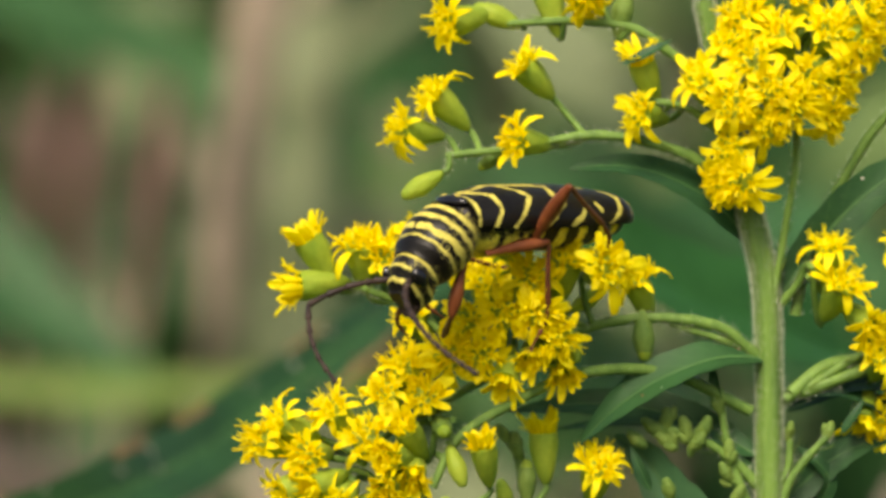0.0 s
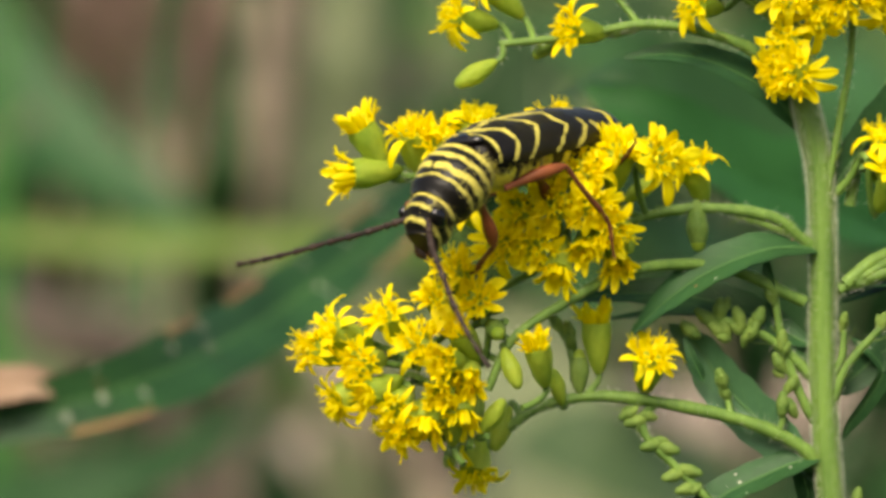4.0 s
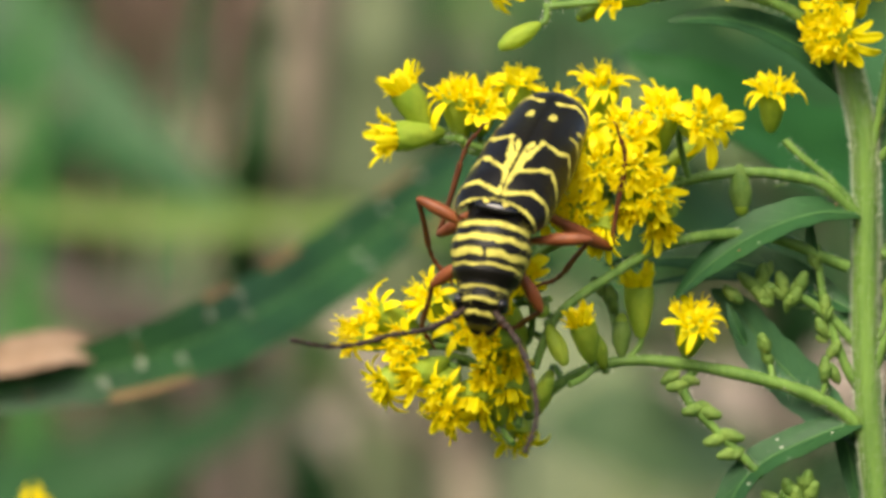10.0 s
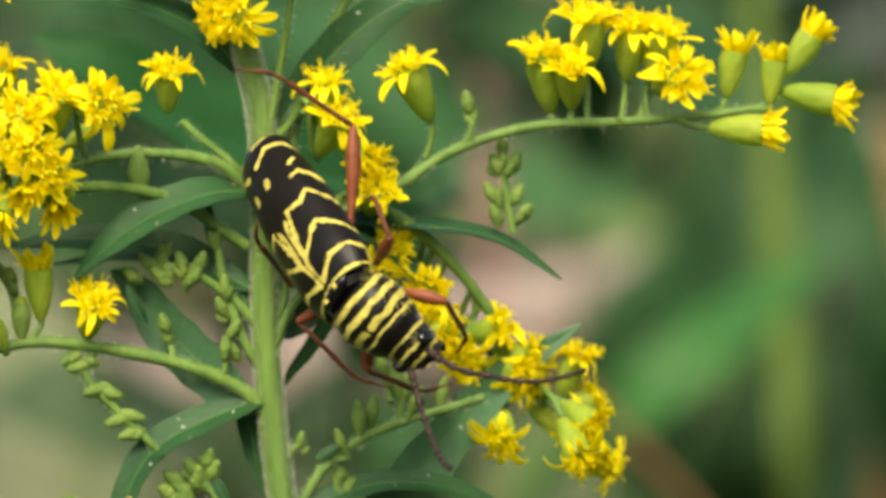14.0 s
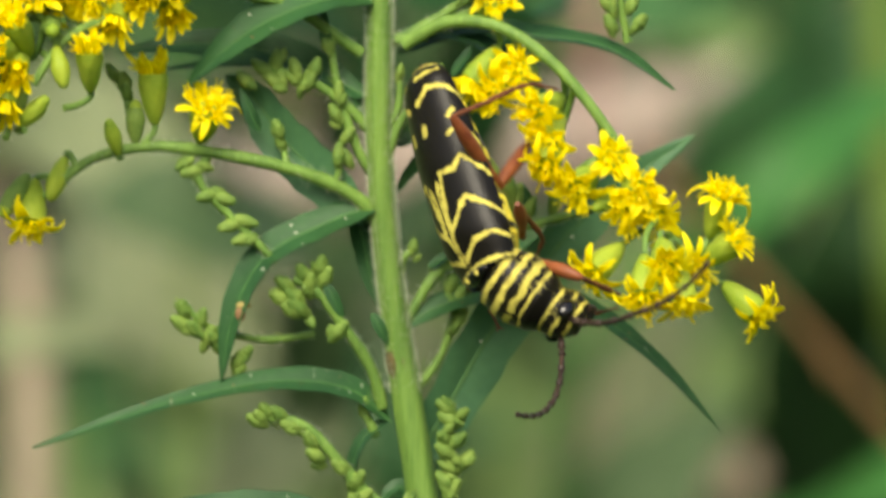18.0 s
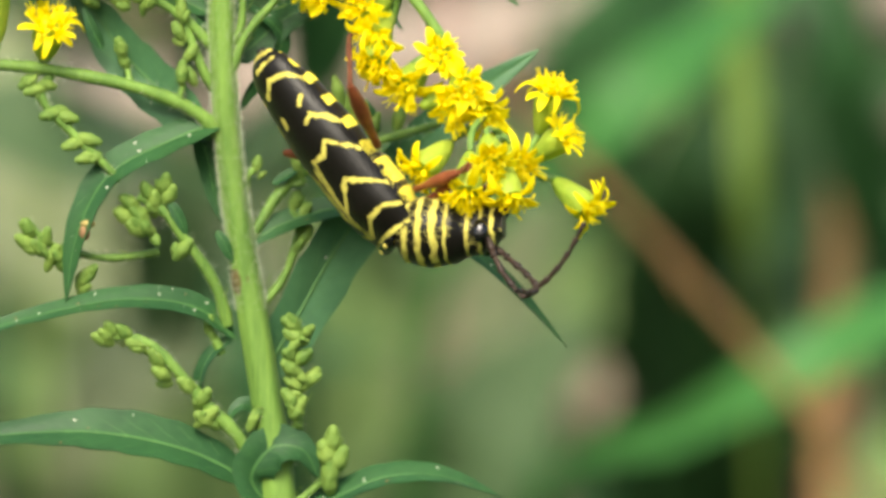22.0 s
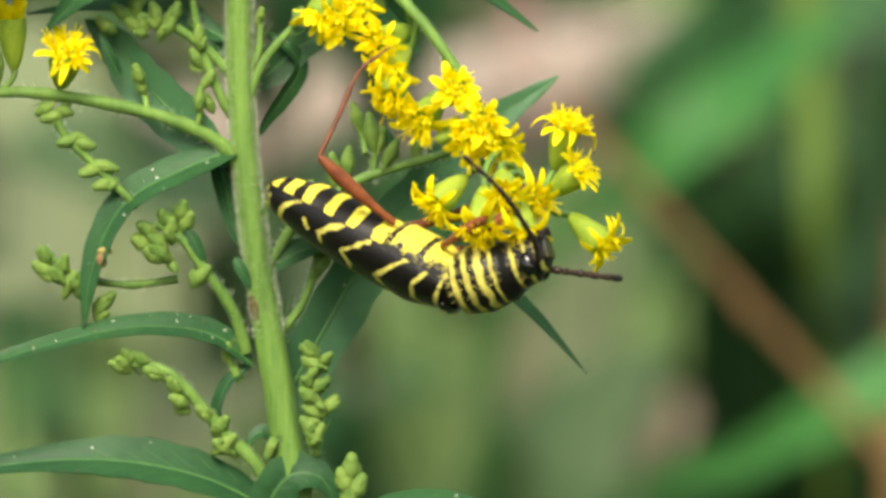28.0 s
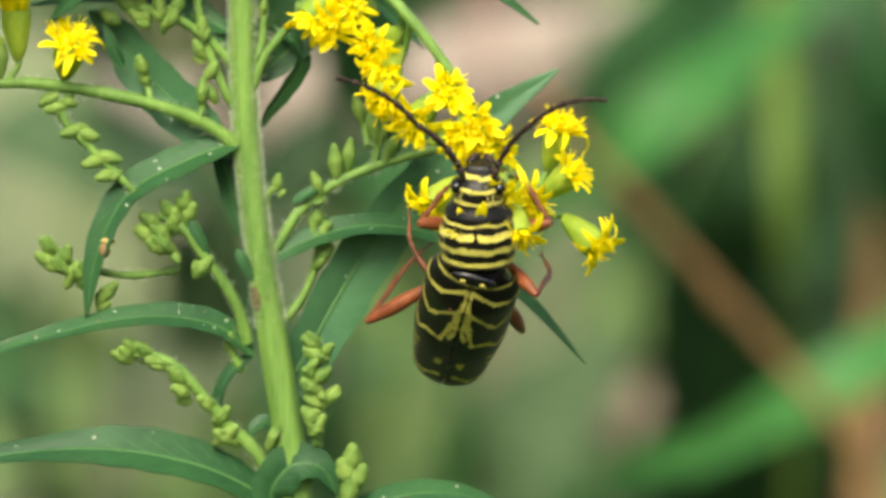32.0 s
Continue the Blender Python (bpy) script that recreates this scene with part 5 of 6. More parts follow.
add_weed_leaf_b((A(480, 900, .5), A(330, 800, .5), A(200, 880, .5), A(60, 1000, .5)), .016, WEED)
add_weed_leaf_b((A(-150, 660, .58), A(100, 640, .56), A(330, 600, .56), A(600, 560, .56)), .018, WEED_MID)
# near-black leaf as the dark shaded spot below the lime blade
add_weed_leaf_b((A(-250, 520, .62), A(50, 545, .6), A(280, 540, .6), A(560, 500, .6)), .013, GAP_SHADE)
add_weed_leaf_b((A(-200, 1000, .36), A(60, 900, .34), A(300, 830, .34), A(520, 700, .36)), .010, WEED)
# a little yellow flower low down beside the plant
sprig = stick("flower_sprig", [down(A(120, 960, .07)), A(200, 1400, .06), A(120, 1150, .055), A(62, 1040, .05), A(50, 965, .05)], .0006, .0004, STEM, "thin green goldenrod sprig with one yellow head", "flower")
bloom("o", Matrix.Translation(A(45, 940, .05)) @ axes_to(Vector((.2, -.6, 1))), sprig, Matrix(), 5)
# right of the plant
stick("fallen_log", [down(B(-300, 1300, .75)), B(700, 900, .7), B(1300, 790, .68), B(1900, 690, .66), B(2400, 600, .65), B(2900, 540, .64), B(3800, 480, .62), down(B(4600, 900, .6))], .0095, .0105, BARK, "pale weathered dead branch lying across", "branch")


def add_place_c(pts, w, m, lab):
    blade("grass_blade", pts, w, (-.4, -.85, .35), (m, m), lab, "grass", taper=1.7)


add_place_c([down(B(1900, 2200, .6)), B(1960, 1150, .42), B(2110, 920, .40), B(2240, 800, .38), B(2380, 695, .38), B(2490, 615, .39), B(2620, 520, .4)], .0100, GRASS, "broad green blade slanting up")
add_place_c([down(B(2560, 2000, .6)), B(2560, 1300, .44), B(2545, 950, .42), B(2535, 700, .42), B(2500, 300, .42), B(2450, -200, .42)], .0048, GRASS_LIME, "narrow lime green upright blade")
add_place_c([down(B(2000, 2000, .5)), B(2150, 1500, .40), B(2420, 1330, .36), B(2620, 1220, .35), B(2850, 1100, .36), B(3100, 1050, .4)], .0082, GRASS, "broad green blade slanting up")
add_place_c([down(B(2900, 2200, .6)), B(2860, 1300, .5), B(2760, 900, .48), B(2700, 600, .47), B(2660, 200, .5)], .011, WEED, "dark green upright grass blade")
add_place_c([down(B(1300, 2200, .6)), B(1250, 1500, .5), B(1180, 1250, .48), B(1150, 1100, .5), B(1000, 900, .5)], .012, WEED, "green undergrowth blade behind the plant")
stick("red_brown_stem", [B(2080, 680, .30), B(2310, 935, .31), B(2480, 1122, .32), B(2700, 1385, .33), B(2900, 1750, .36), down(B(3300, 2400, .5))], .00066, .00085, RUST, "dry red-brown stem slanting across", "stem")
stick("red_brown_stem", [down(B(2560, 2400, .6)), B(2690, 1400, .5), B(2708, 1000, .5), B(2722, 700, .5), B(2750, 300, .5)], .0022, .002, RUST, "dry red-brown upright stem", "stem")
blade("reddened_leaf", [down(B(2010, 2000, .6)), B(2010, 700, .5), B(2005, 480, .5), B(2000, 330, .5), B(1990, 200, .5)], .005, (.2, -1, .1), (PINK, PINK), "reddened upright leaf in the weeds", "leaf", taper=2.4)


def add_weed_leaf_d(pts, w, m):
    blade("weed_leaf", [pts[0] + Vector((0, .02, -.03)), *pts], w, (.1, -.85, .5), (m, m), "broad green weed leaf in the undergrowth", "leaf")


add_weed_leaf_d((B(1000, 620, .5), B(1150, 700, .48), B(1320, 830, .46), B(1500, 900, .46)), .022, WEED_GREY)
add_weed_leaf_d((B(1650, 1000, .55), B(1500, 1150, .52), B(1380, 1300, .5), B(1250, 1500, .5)), .02, WEED_GREY)
add_weed_leaf_d((B(1750, 1500, .5), B(1680, 1300, .48), B(1640, 1180, .48), B(1600, 1000, .5)), .012, WEED)
add_weed_leaf_d((B(2000, 1500, .6), B(2050, 1250, .55), B(2100, 1080, .55), B(2200, 900, .55)), .026, WEED_GREY)
add_weed_leaf_d((B(900, 1050, .42), B(1020, 1020, .41), B(1150, 1010, .40), B(1260, 1040, .40)), .008, WEED_GREY)
add_weed_leaf_d((B(1850, 300, .6), B(1980, 380, .56), B(2120, 430, .55), B(2300, 420, .55)), .02, WEED)
add_weed_leaf_d((B(2200, 100, .5), B(2350, 180, .46), B(2480, 300, .45), B(2700, 420, .46)), .02, WEED)
add_weed_leaf_d((B(1600, 100, .5), B(1700, 200, .46), B(1850, 260, .45), B(2050, 300, .46)), .024, WEED)
add_weed_leaf_d((B(1500, 1650, .6), B(1700, 1450, .58), B(1900, 1300, .57), B(2150, 1180, .57)), .03, OLIVE)
add_weed_leaf_d((B(1750, 1700, .64), B(1950, 1450, .62), B(2100, 1200, .62), B(2250, 1000, .62)), .03, OLIVE)
add_weed_leaf_d((B(1600, 900, .7), B(1750, 1020, .66), B(1900, 1100, .66), B(2100, 1250, .66)), .034, OLIVE)
add_weed_leaf_d((B(950, 1250, .62), B(1150, 1300, .6), B(1350, 1330, .6), B(1600, 1450, .6)), .03, OLIVE)
add_weed_leaf_d((B(1000, 850, .66), B(1180, 900, .64), B(1330, 1000, .64), B(1500, 1150, .64)), .034, WEED_GREY)
add_weed_leaf_d((B(1050, 1050, .7), B(1250, 1100, .68), B(1450, 1200, .68), B(1650, 1400, .68)), .03, OLIVE)
# the near-black leaves from here on paint the shadowed hollow at right
add_weed_leaf_d((B(2430, 1130, .62), B(2520, 950, .6), B(2650, 800, .6), B(2850, 700, .6)), .03, GAP_SHADE)
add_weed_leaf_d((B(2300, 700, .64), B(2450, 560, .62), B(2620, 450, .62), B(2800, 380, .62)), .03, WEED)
add_weed_leaf_d((B(2400, 1250, .58), B(2470, 1080, .56), B(2560, 930, .56), B(2660, 820, .56)), .024, GAP_SHADE)
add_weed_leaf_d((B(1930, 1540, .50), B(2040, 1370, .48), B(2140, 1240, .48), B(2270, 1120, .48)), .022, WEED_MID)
add_weed_leaf_d((B(2450, 1500, .62), B(2560, 1250, .6), B(2700, 1050, .6), B(2850, 900, .6)), .03, GAP_SHADE)
add_weed_leaf_d((B(2480, 1020, .54), B(2600, 900, .52), B(2720, 760, .52), B(2850, 640, .52)), .026, GAP_SHADE)
add_weed_leaf_d((B(2420, 1040, .47), B(2460, 880, .46), B(2520, 740, .46), B(2610, 600, .46)), .016, GAP_SHADE)
# small near-black leaf painting a shaded gap beside the stem
add_weed_leaf_d((B(1560, 920, .44), B(1620, 850, .43), B(1690, 770, .43), B(1780, 690, .43)), .0085, GAP_SHADE)
add_weed_leaf_d((B(1740, 720, .7), B(1820, 800, .66), B(1900, 900, .65), B(2000, 1000, .66)), .018, WEED)


def thicket(name, cx, cy, rx, ry, top, count, seed, mats, label, clear=None):
    """Tangled leaves and stems as one mass, thinning out towards its rim."""
    r = random.Random(seed)
    s = Shape()
    made = 0
    while made < count:
        x, y = r.gauss(cx, rx), r.gauss(cy, ry)
        if clear and clear[0] < x < clear[1] and clear[2] < y < clear[3]:
            continue
        fall = math.exp(-0.35 * (((x - cx) / rx) ** 2 + ((y - cy) / ry) ** 2))
        z = r.uniform(0.02, max(0.08, top * fall * (0.8 + 0.4 * noise.noise(Vector((x * 3, y * 3, seed))))))
        made += 1
        ln, w = r.uniform(.05, .13), r.uniform(.012, .03)
        a = r.uniform(0, 2 * math.pi)
        d = Vector((math.cos(a), math.sin(a) * .6, r.uniform(-.6, .8))).normalized()
        sd = d.cross(Vector((r.uniform(-.4, .4), -1, r.uniform(-.2, .9)))).normalized()
        p = Vector((x, y, z))
        rows = []
        for t in (0, .2, .45, .7, .9, 1):
            ww = w * math.sin(math.pi * (0.06 + 0.9 * t)) * .5
            c = p + d * ln * t + Vector((0, 0, -.25 * ln * t * t))
            rows.append([c - sd * ww, c + Vector((0, 0, -.12 * w)), c + sd * ww])
        k = r.choices(range(len(mats)), weights=[6, 3, 1, 1][:len(mats)])[0]
        s.quadgrid(rows, k)
        if made % 12 == 0:
            h = z + r.uniform(0, .1)
            s.tube([Vector((x, y, 0)), Vector((x + r.uniform(-.03, .03), y, h * .5)), Vector((x + r.uniform(-.1, .1), y + r.uniform(-.1, .1), h))], [.004, .0035, .002], 5, r.randrange(len(mats)))
    return tagged(new(name, s.mesh(name, mats)), label, "undergrowth", kind="stuff")


def meadow():
    """Grass over the ground all round."""
    r = random.Random(12)
    s = Shape()
    for _ in range(60000):
        q, a = 0.2 + 8 * r.random() ** 1.25, r.uniform(0, 2 * math.pi)
        x, y = q * math.cos(a), q * math.sin(a)
        h, w = r.uniform(.06, .34), r.uniform(.003, .007)
        b = r.uniform(0, 2 * math.pi)
        dx, dy = math.cos(b), math.sin(b)
        lean = r.uniform(.1, .6) * h
        rows = [[Vector((x - dy * w * k, y + dx * w * k, 0)) + Vector((dx * lean * t * t, dy * lean * t * t, h * t)) for k in (-(1 - t * .9), (1 - t * .9))] for t in (0, .4, .75, 1)]
        s.quadgrid(rows, 0 if r.random() < .8 else 1)
    return tagged(new("grass", s.mesh("grass", [GRASS, STRAW])), "loose green meadow grass with dry blades", "grass", kind="stuff")


meadow()
thicket("undergrowth", 0.0, 1.5, .8, .28, 1.6, 11000, 5, [WEED, OLIVE, WEED_GREY, STRAW], "tangled green undergrowth with dead stems", (-.6, .6, -9, 1.02))
thicket("undergrowth", 0.0, 3.2, 1.7, .6, 2.4, 9000, 6, [WEED, OLIVE, STRAW], "tangled shrubby undergrowth farther back")
thicket("undergrowth", 0.0, -2.6, 1.5, .7, .8, 4000, 7, [WEED, GRASS], "low weeds on the near side", (-9, 9, -1.2, 9))


def turn_to(forward, up):
    x = forward.normalized()
    z = (up - x * up.dot(x)).normalized()
    y = z.cross(x)
    return Matrix((x, y, z)).transposed().to_4x4()


def between(rows, t):
    if t <= rows[0][0]:
        return Vector(rows[0][1:])
    for a, b in zip(rows, rows[1:]):
        if a[0] <= t <= b[0]:
            return Vector(a[1:]).lerp(Vector(b[1:]), smooth(t, a[0], b[0]))
    return Vector(rows[-1][1:])


def motions():
    # time, neck, heading, heading of the neck shield, back (right, up, near), tips of the antennae
    stances = []
    stances += [(0.0, (950, 169, -300), (-301, 14, -263), (-96, 125, -80), (0, 0.97, 0.08), (999, 435), (748, 449)),
        (1.0, (918, 198, -300), (-301, 4, -264), (-101, 130, -74), (0, 0.97, 0.08), (994, 440), (749, 439)),
        (2.0, (870, 210, -310), (-280, 31, -284), (-100, 126, -78), (-0.05, 0.95, 0.08), (901, 550), (601, 501)),
        (3.0, (882, 269, -320), (-240, 65, -314), (-90, 120, -87), (-0.1, 0.92, 0.08), (982, 603), (487, 513)),
        (3.5, (883, 263, -330), (-245, 55, -312), (-85, 120, -90), (-0.1, 0.92, 0.08), (961, 608), (487, 470))]
    stances += [(5.5, (913, 236, -340), (-216, 75, -328), (-105, 130, -70), (-0.15, 0.88, 0.08), (878, 627), (487, 296)),
        (6.0, (935, 241, -340), (-200, 71, -339), (-100, 125, -78), (-0.15, 0.88, 0.08), (941, 621), (510, 251)),
        (6.5, (903, 321, -370), (-150, 130, -347), (-55, 200, -14), (-0.4, 0.6, 0.6), (928, 711), (538, 552)),
        (7.0, (840, 333, -380), (-221, 159, -293), (-31, 170, -63), (-0.5, 0.55, 0.6), (1078, 694), (548, 622)),
        (7.5, (820, 346, -380), (-212, 184, -285), (-36, 170, -62), (-0.5, 0.55, 0.6), (1099, 629), (518, 565))]
    stances += [(8.0, (826, 351, -380), (-206, 181, -291), (-20, 181, -49), (-0.45, 0.55, 0.6), (1107, 677), (505, 597)),
        (8.5, (832, 355, -380), (-200, 176, -299), (-29, 180, -47), (-0.45, 0.5, 0.65), (1024, 705), (462, 537)),
        (9.0, (865, 365, -400), (-135, 175, -333), (-40, 155, -78), (-0.25, 0.3, 0.9), (805, 825), (490, 390)),
        (9.5, (835, 372, -400), (-130, 150, -347), (-30, 160, -75), (-0.25, 0.3, 0.9), (859, 827), (494, 511)),
        (10.0, (856, 426, -400), (-114, 210, -321), (-29, 180, -49), (-0.15, 0.25, 0.95), (913, 830), (498, 633))]
    stances += [(10.5, (904, 406, -400), (-29, 190, -351), (-19, 150, -86), (0, 0.3, 0.95), (795, 766), (675, 597)),
        (11.0, (1153, 533, -310), (286, 227, 140), (155, 79, -44), (0.1, 0.05, 1), (1392, 531), (1423, 790)),
        (11.5, (1435, 418, -260), (389, 19, -92), (164, -11, -52), (0, -0.2, 1), (1768, 173), (1789, 622)),
        (12.0, (1573, 355, -240), (353, -9, -187), (199, 0, -10), (0, -0.15, 1), (1987, 221), (1912, 559)),
        (12.5, (1571, 355, -270), (334, -34, -218), (179, 16, -38), (0, -0.1, 1), (1890, 247), (1789, 585))]
    stances += [(13.0, (1685, 392, -340), (252, 49, -307), (179, 59, -25), (0, -0.1, 1), (2058, 555), (1929, 745)),
        (13.5, (1680, 452, -320), (199, 130, -322), (174, 90, -10), (-0.25, -0.2, 0.95), (2063, 558), (1753, 835)),
        (14.0, (1644, 580, -310), (143, 251, -276), (144, 126, -18), (-0.47, -0.26, 0.75), (2074, 724), (1832, 897)),
        (14.5, (1738, 725, -300), (193, 222, -270), (134, 112, -43), (-0.51, -0.26, 0.75), (2014, 808), (1884, 940)),
        (15.0, (1693, 793, -290), (157, 275, -244), (156, 75, -45), (-0.59, -0.3, 0.65), (1955, 892), (1935, 983))]
    stances += [(15.5, (1699, 822, -280), (145, 270, -257), (135, 65, -62), (-0.55, -0.26, 0.49), (1949, 687), (1789, 1067)),
        (17.5, (1699, 843, -270), (121, 301, -234), (131, 130, -32), (-0.64, -0.3, 0.55), (1991, 943), (1770, 1124)),
        (18.0, (1698, 876, -260), (112, 350, -158), (151, 99, -37), (-0.68, -0.3, 0.5), (2093, 869), (1750, 1141)),
        (18.5, (1726, 898, -260), (132, 308, -218), (135, 79, -58), (-0.68, -0.34, 0.48), (2027, 682), (1869, 1037)),
        (19.0, (1779, 959, -260), (187, 353, -28), (175, 39, -39), (-0.68, -0.38, 0.48), (2065, 768), (1950, 1048))]
    stances += [(19.5, (1760, 963, -260), (162, 339, -138), (170, 34, -45), (-0.68, -0.42, 0.45), (2079, 742), (1966, 1057)),
        (20.0, (1774, 973, -260), (183, 315, -164), (170, 36, -45), (-0.66, -0.42, 0.4), (2101, 715), (2002, 1060)),
        (20.5, (1786, 946, -260), (225, 259, -206), (170, 39, -44), (-0.65, -0.47, 0.33), (2157, 955), (1986, 1066)),
        (21.0, (1830, 982, -260), (252, 319, 0), (180, -6, -37), (-0.64, -0.51, 0.27), (2157, 935), (2020, 1041)),
        (21.5, (1816, 968, -260), (226, 310, -114), (170, 4, -48), (-0.64, -0.51, 0.27), (2168, 1031), (2021, 1057))]
    stances += [(22.0, (1809, 953, -260), (235, 310, -92), (170, 0, -48), (-0.64, -0.51, 0.27), (2150, 950), (2023, 1069)),
        (22.5, (1814, 968, -260), (230, 311, -104), (180, 10, -37), (-0.64, -0.51, 0.27), (2177, 928), (2009, 1099)),
        (23.0, (1825, 969, -260), (235, 321, -42), (170, 5, -47), (-0.64, -0.51, 0.25), (2131, 738), (2006, 1014)),
        (23.5, (1825, 993, -260), (240, 291, -134), (170, 0, -48), (-0.65, -0.6, 0.2), (2178, 728), (2006, 1038)),
        (24.0, (1842, 963, -260), (274, 226, -184), (170, 15, -47), (-0.6, -0.75, -0.02), (2171, 819), (2057, 993))]
    stances += [(24.5, (1864, 972, -260), (289, 221, -167), (145, -9, -65), (-0.58, -0.8, -0.09), (2090, 844), (2063, 1003)),
        (25.0, (1906, 989, -260), (330, 226, -11), (150, -45, -58), (-0.55, -0.83, -0.09), (2128, 835), (2094, 980)),
        (25.5, (1902, 983, -260), (325, 221, -74), (150, -40, -59), (-0.55, -0.83, -0.09), (2131, 838), (2105, 983)),
        (27.5, (1903, 993, -260), (318, 212, -119), (145, -49, -60), (-0.5, -0.85, -0.09), (1950, 714), (2094, 1094)),
        (28.0, (1876, 1003, -260), (309, 171, -189), (150, -54, -56), (-0.45, -0.9, -0.09), (1907, 784), (2168, 999))]
    stances += [(28.5, (1887, 989, -260), (309, 131, -218), (145, -54, -59), (-0.4, -0.9, -0.09), (1933, 762), (2182, 1089)),
        (29.0, (1900, 995, -260), (303, 112, -235), (140, -59, -61), (-0.35, -0.92, -0.09), (1917, 738), (2193, 1122)),
        (29.5, (1912, 1046, -260), (295, 96, -253), (130, -95, -55), (-0.2, -0.97, 0.02), (1875, 793), (2230, 1124)),
        (30.0, (1925, 1043, -260), (311, 51, -247), (100, -110, -63), (-0.1, -0.97, 0.05), (1868, 792), (2251, 1108)),
        (30.5, (1930, 1071, -260), (280, 45, -282), (125, -90, -60), (0, -0.95, 0.35), (1854, 766), (2242, 1079))]
    stances += [(30.7, (1930, 1075, -265), (285, -60, -180), (110, -130, -48), (0.2, -0.7, 0.7), (1847, 749), (2190, 931)),
        (31.0, (2012, 1026, -270), (243, -146, -235), (39, -155, -70), (0.35, -0.2, 0.9), (1774, 770), (2184, 708)),
        (31.2, (1985, 975, -280), (200, -180, -290), (45, -140, -80), (0.3, 0, 0.95), (1754, 747), (2178, 706)),
        (31.5, (1960, 968, -290), (81, -205, -325), (11, -155, -75), (0.12, 0.15, 1), (1724, 713), (2169, 702)),
        (31.7, (1940, 962, -290), (45, -222, -320), (15, -165, -65), (0.05, 0.25, 1), (1704, 691), (2163, 700))]
    stances += [(32.0, (1907, 974, -290), (30, -208, -328), (-2, -175, -55), (0, 0.3, 1), (1674, 657), (2155, 697))]
    # where the feet stand: time, u, v, d
    footholds = {}
    footholds["LF"] = [(0, 929, 379, -170), (2, 851, 450, -170), (3, 872, 493, -170), (6, 930, 391, -190), (6.6, 830, 551, -230), (7, 869, 548, -230), (8, 866, 572, -230), (9, 860, 600, -230), (10, 872, 620, -230), (11, 1302, 502, -230), (12, 1718, 225, -230), (13, 1804, 347, -230), (14, 1864, 677, -210), (15, 1975, 837, -210), (17.5, 1900, 893, -210), (18, 1939, 925, -210), (19, 2022, 818, -230), (21, 1993, 786, -210), (23, 1986, 783, -210), (25, 2002, 779, -210), (28, 2010, 815, -210), (30, 2058, 848, -210), (31, 1974, 829, -210), (32, 1874, 822, -210)]
    footholds["LM"] = [(0, 1115, 370, -190), (2, 1131, 369, -190), (3, 1151, 394, -190), (6, 1156, 370, -190), (7, 919, 549, -230), (8, 921, 531, -230), (9, 950, 510, -230), (10, 951, 540, -230), (11, 1182, 403, -210), (12, 1514, 200, -220), (13, 1724, 238, -250), (14, 1686, 396, -230), (15, 1793, 592, -210), (17.5, 1810, 772, -210), (18, 1803, 835, -210), (19, 1897, 734, -210), (21, 1975, 800, -210), (23, 1975, 800, -210), (25, 1985, 800, -210), (28, 1985, 825, -210), (30, 2008, 812, -210), (31, 1875, 929, -210), (32, 1774, 912, -210)]
    footholds["LH"] = [(0, 1241, 205, -190), (1, 1215, 215, -190), (2, 1192, 215, -190), (3, 1185, 235, -190), (5.5, 1165, 240, -190), (6, 1155, 250, -190), (7, 1155, 229, -230), (8, 1107, 245, -230), (9, 1130, 240, -230), (10, 1089, 270, -230), (11, 1101, 314, -190), (12, 1225, 215, -190), (13, 1485, 154, -230), (14, 1487, 174, -230), (15, 1792, 507, -190), (17.5, 1789, 552, -190), (18, 1792, 535, -190), (19, 1784, 556, -190), (21, 1726, 586, -190), (23, 1720, 600, -190), (25, 1722, 606, -190), (28, 1728, 590, -190), (29, 1731, 596, -190), (29.5, 1848, 831, -190), (30, 1882, 804, -190), (31, 1845, 929, 60), (32, 1824, 972, 60)]
    footholds["RF"] = [(0, 839, 359, -70), (3, 782, 443, -90), (6, 800, 401, -110), (7, 759, 498, -210), (8, 781, 511, -210), (9, 790, 530, -210), (10, 722, 631, -210), (11, 1233, 622, -170), (12, 1822, 430, -210), (13, 1859, 526, -230), (14, 1803, 767, -190), (15, 1955, 882, -90), (18, 1904, 965, -90), (19, 1978, 988, -90), (21, 2039, 836, -190), (23, 2036, 838, -190), (25, 2042, 819, -190), (28, 2036, 838, -190), (30, 2047, 825, -190), (31, 2095, 948, -150), (32, 1980, 807, -210)]
    footholds["RM"] = [(0, 909, 329, -50), (3, 792, 443, -70), (6, 850, 361, -110), (7, 759, 468, -190), (8, 746, 471, -190), (9, 760, 440, -190), (10, 751, 511, -190), (11, 1054, 648, -170), (12, 1603, 499, -210), (13, 1700, 566, -230), (14, 1683, 756, -190), (15, 1804, 933, -70), (18, 1704, 966, -70), (19, 1719, 1004, -70), (21, 2024, 856, -110), (23, 2041, 864, -110), (25, 2022, 939, -110), (28, 1966, 938, -110), (30, 2032, 975, -110), (31, 2115, 1038, -150), (32, 2055, 987, -150)]
    footholds["RH"] = [(0, 1050, 249, -10), (3, 992, 304, -10), (6, 1020, 260, -30), (7, 840, 238, -130), (8, 866, 280, -150), (9, 840, 240, -190), (10, 815, 256, -190), (11, 883, 415, -150), (12, 1205, 518, -190), (13, 1481, 443, -230), (14, 1470, 464, -170), (15, 1522, 689, -110), (18, 1643, 806, -30), (19, 1738, 870, -30), (21, 1824, 857, -30), (23, 1820, 853, -30), (25, 1812, 859, -30), (28, 1787, 907, -30), (30, 1872, 975, -30), (31, 2005, 1089, 150), (32, 1980, 1082, 200)]
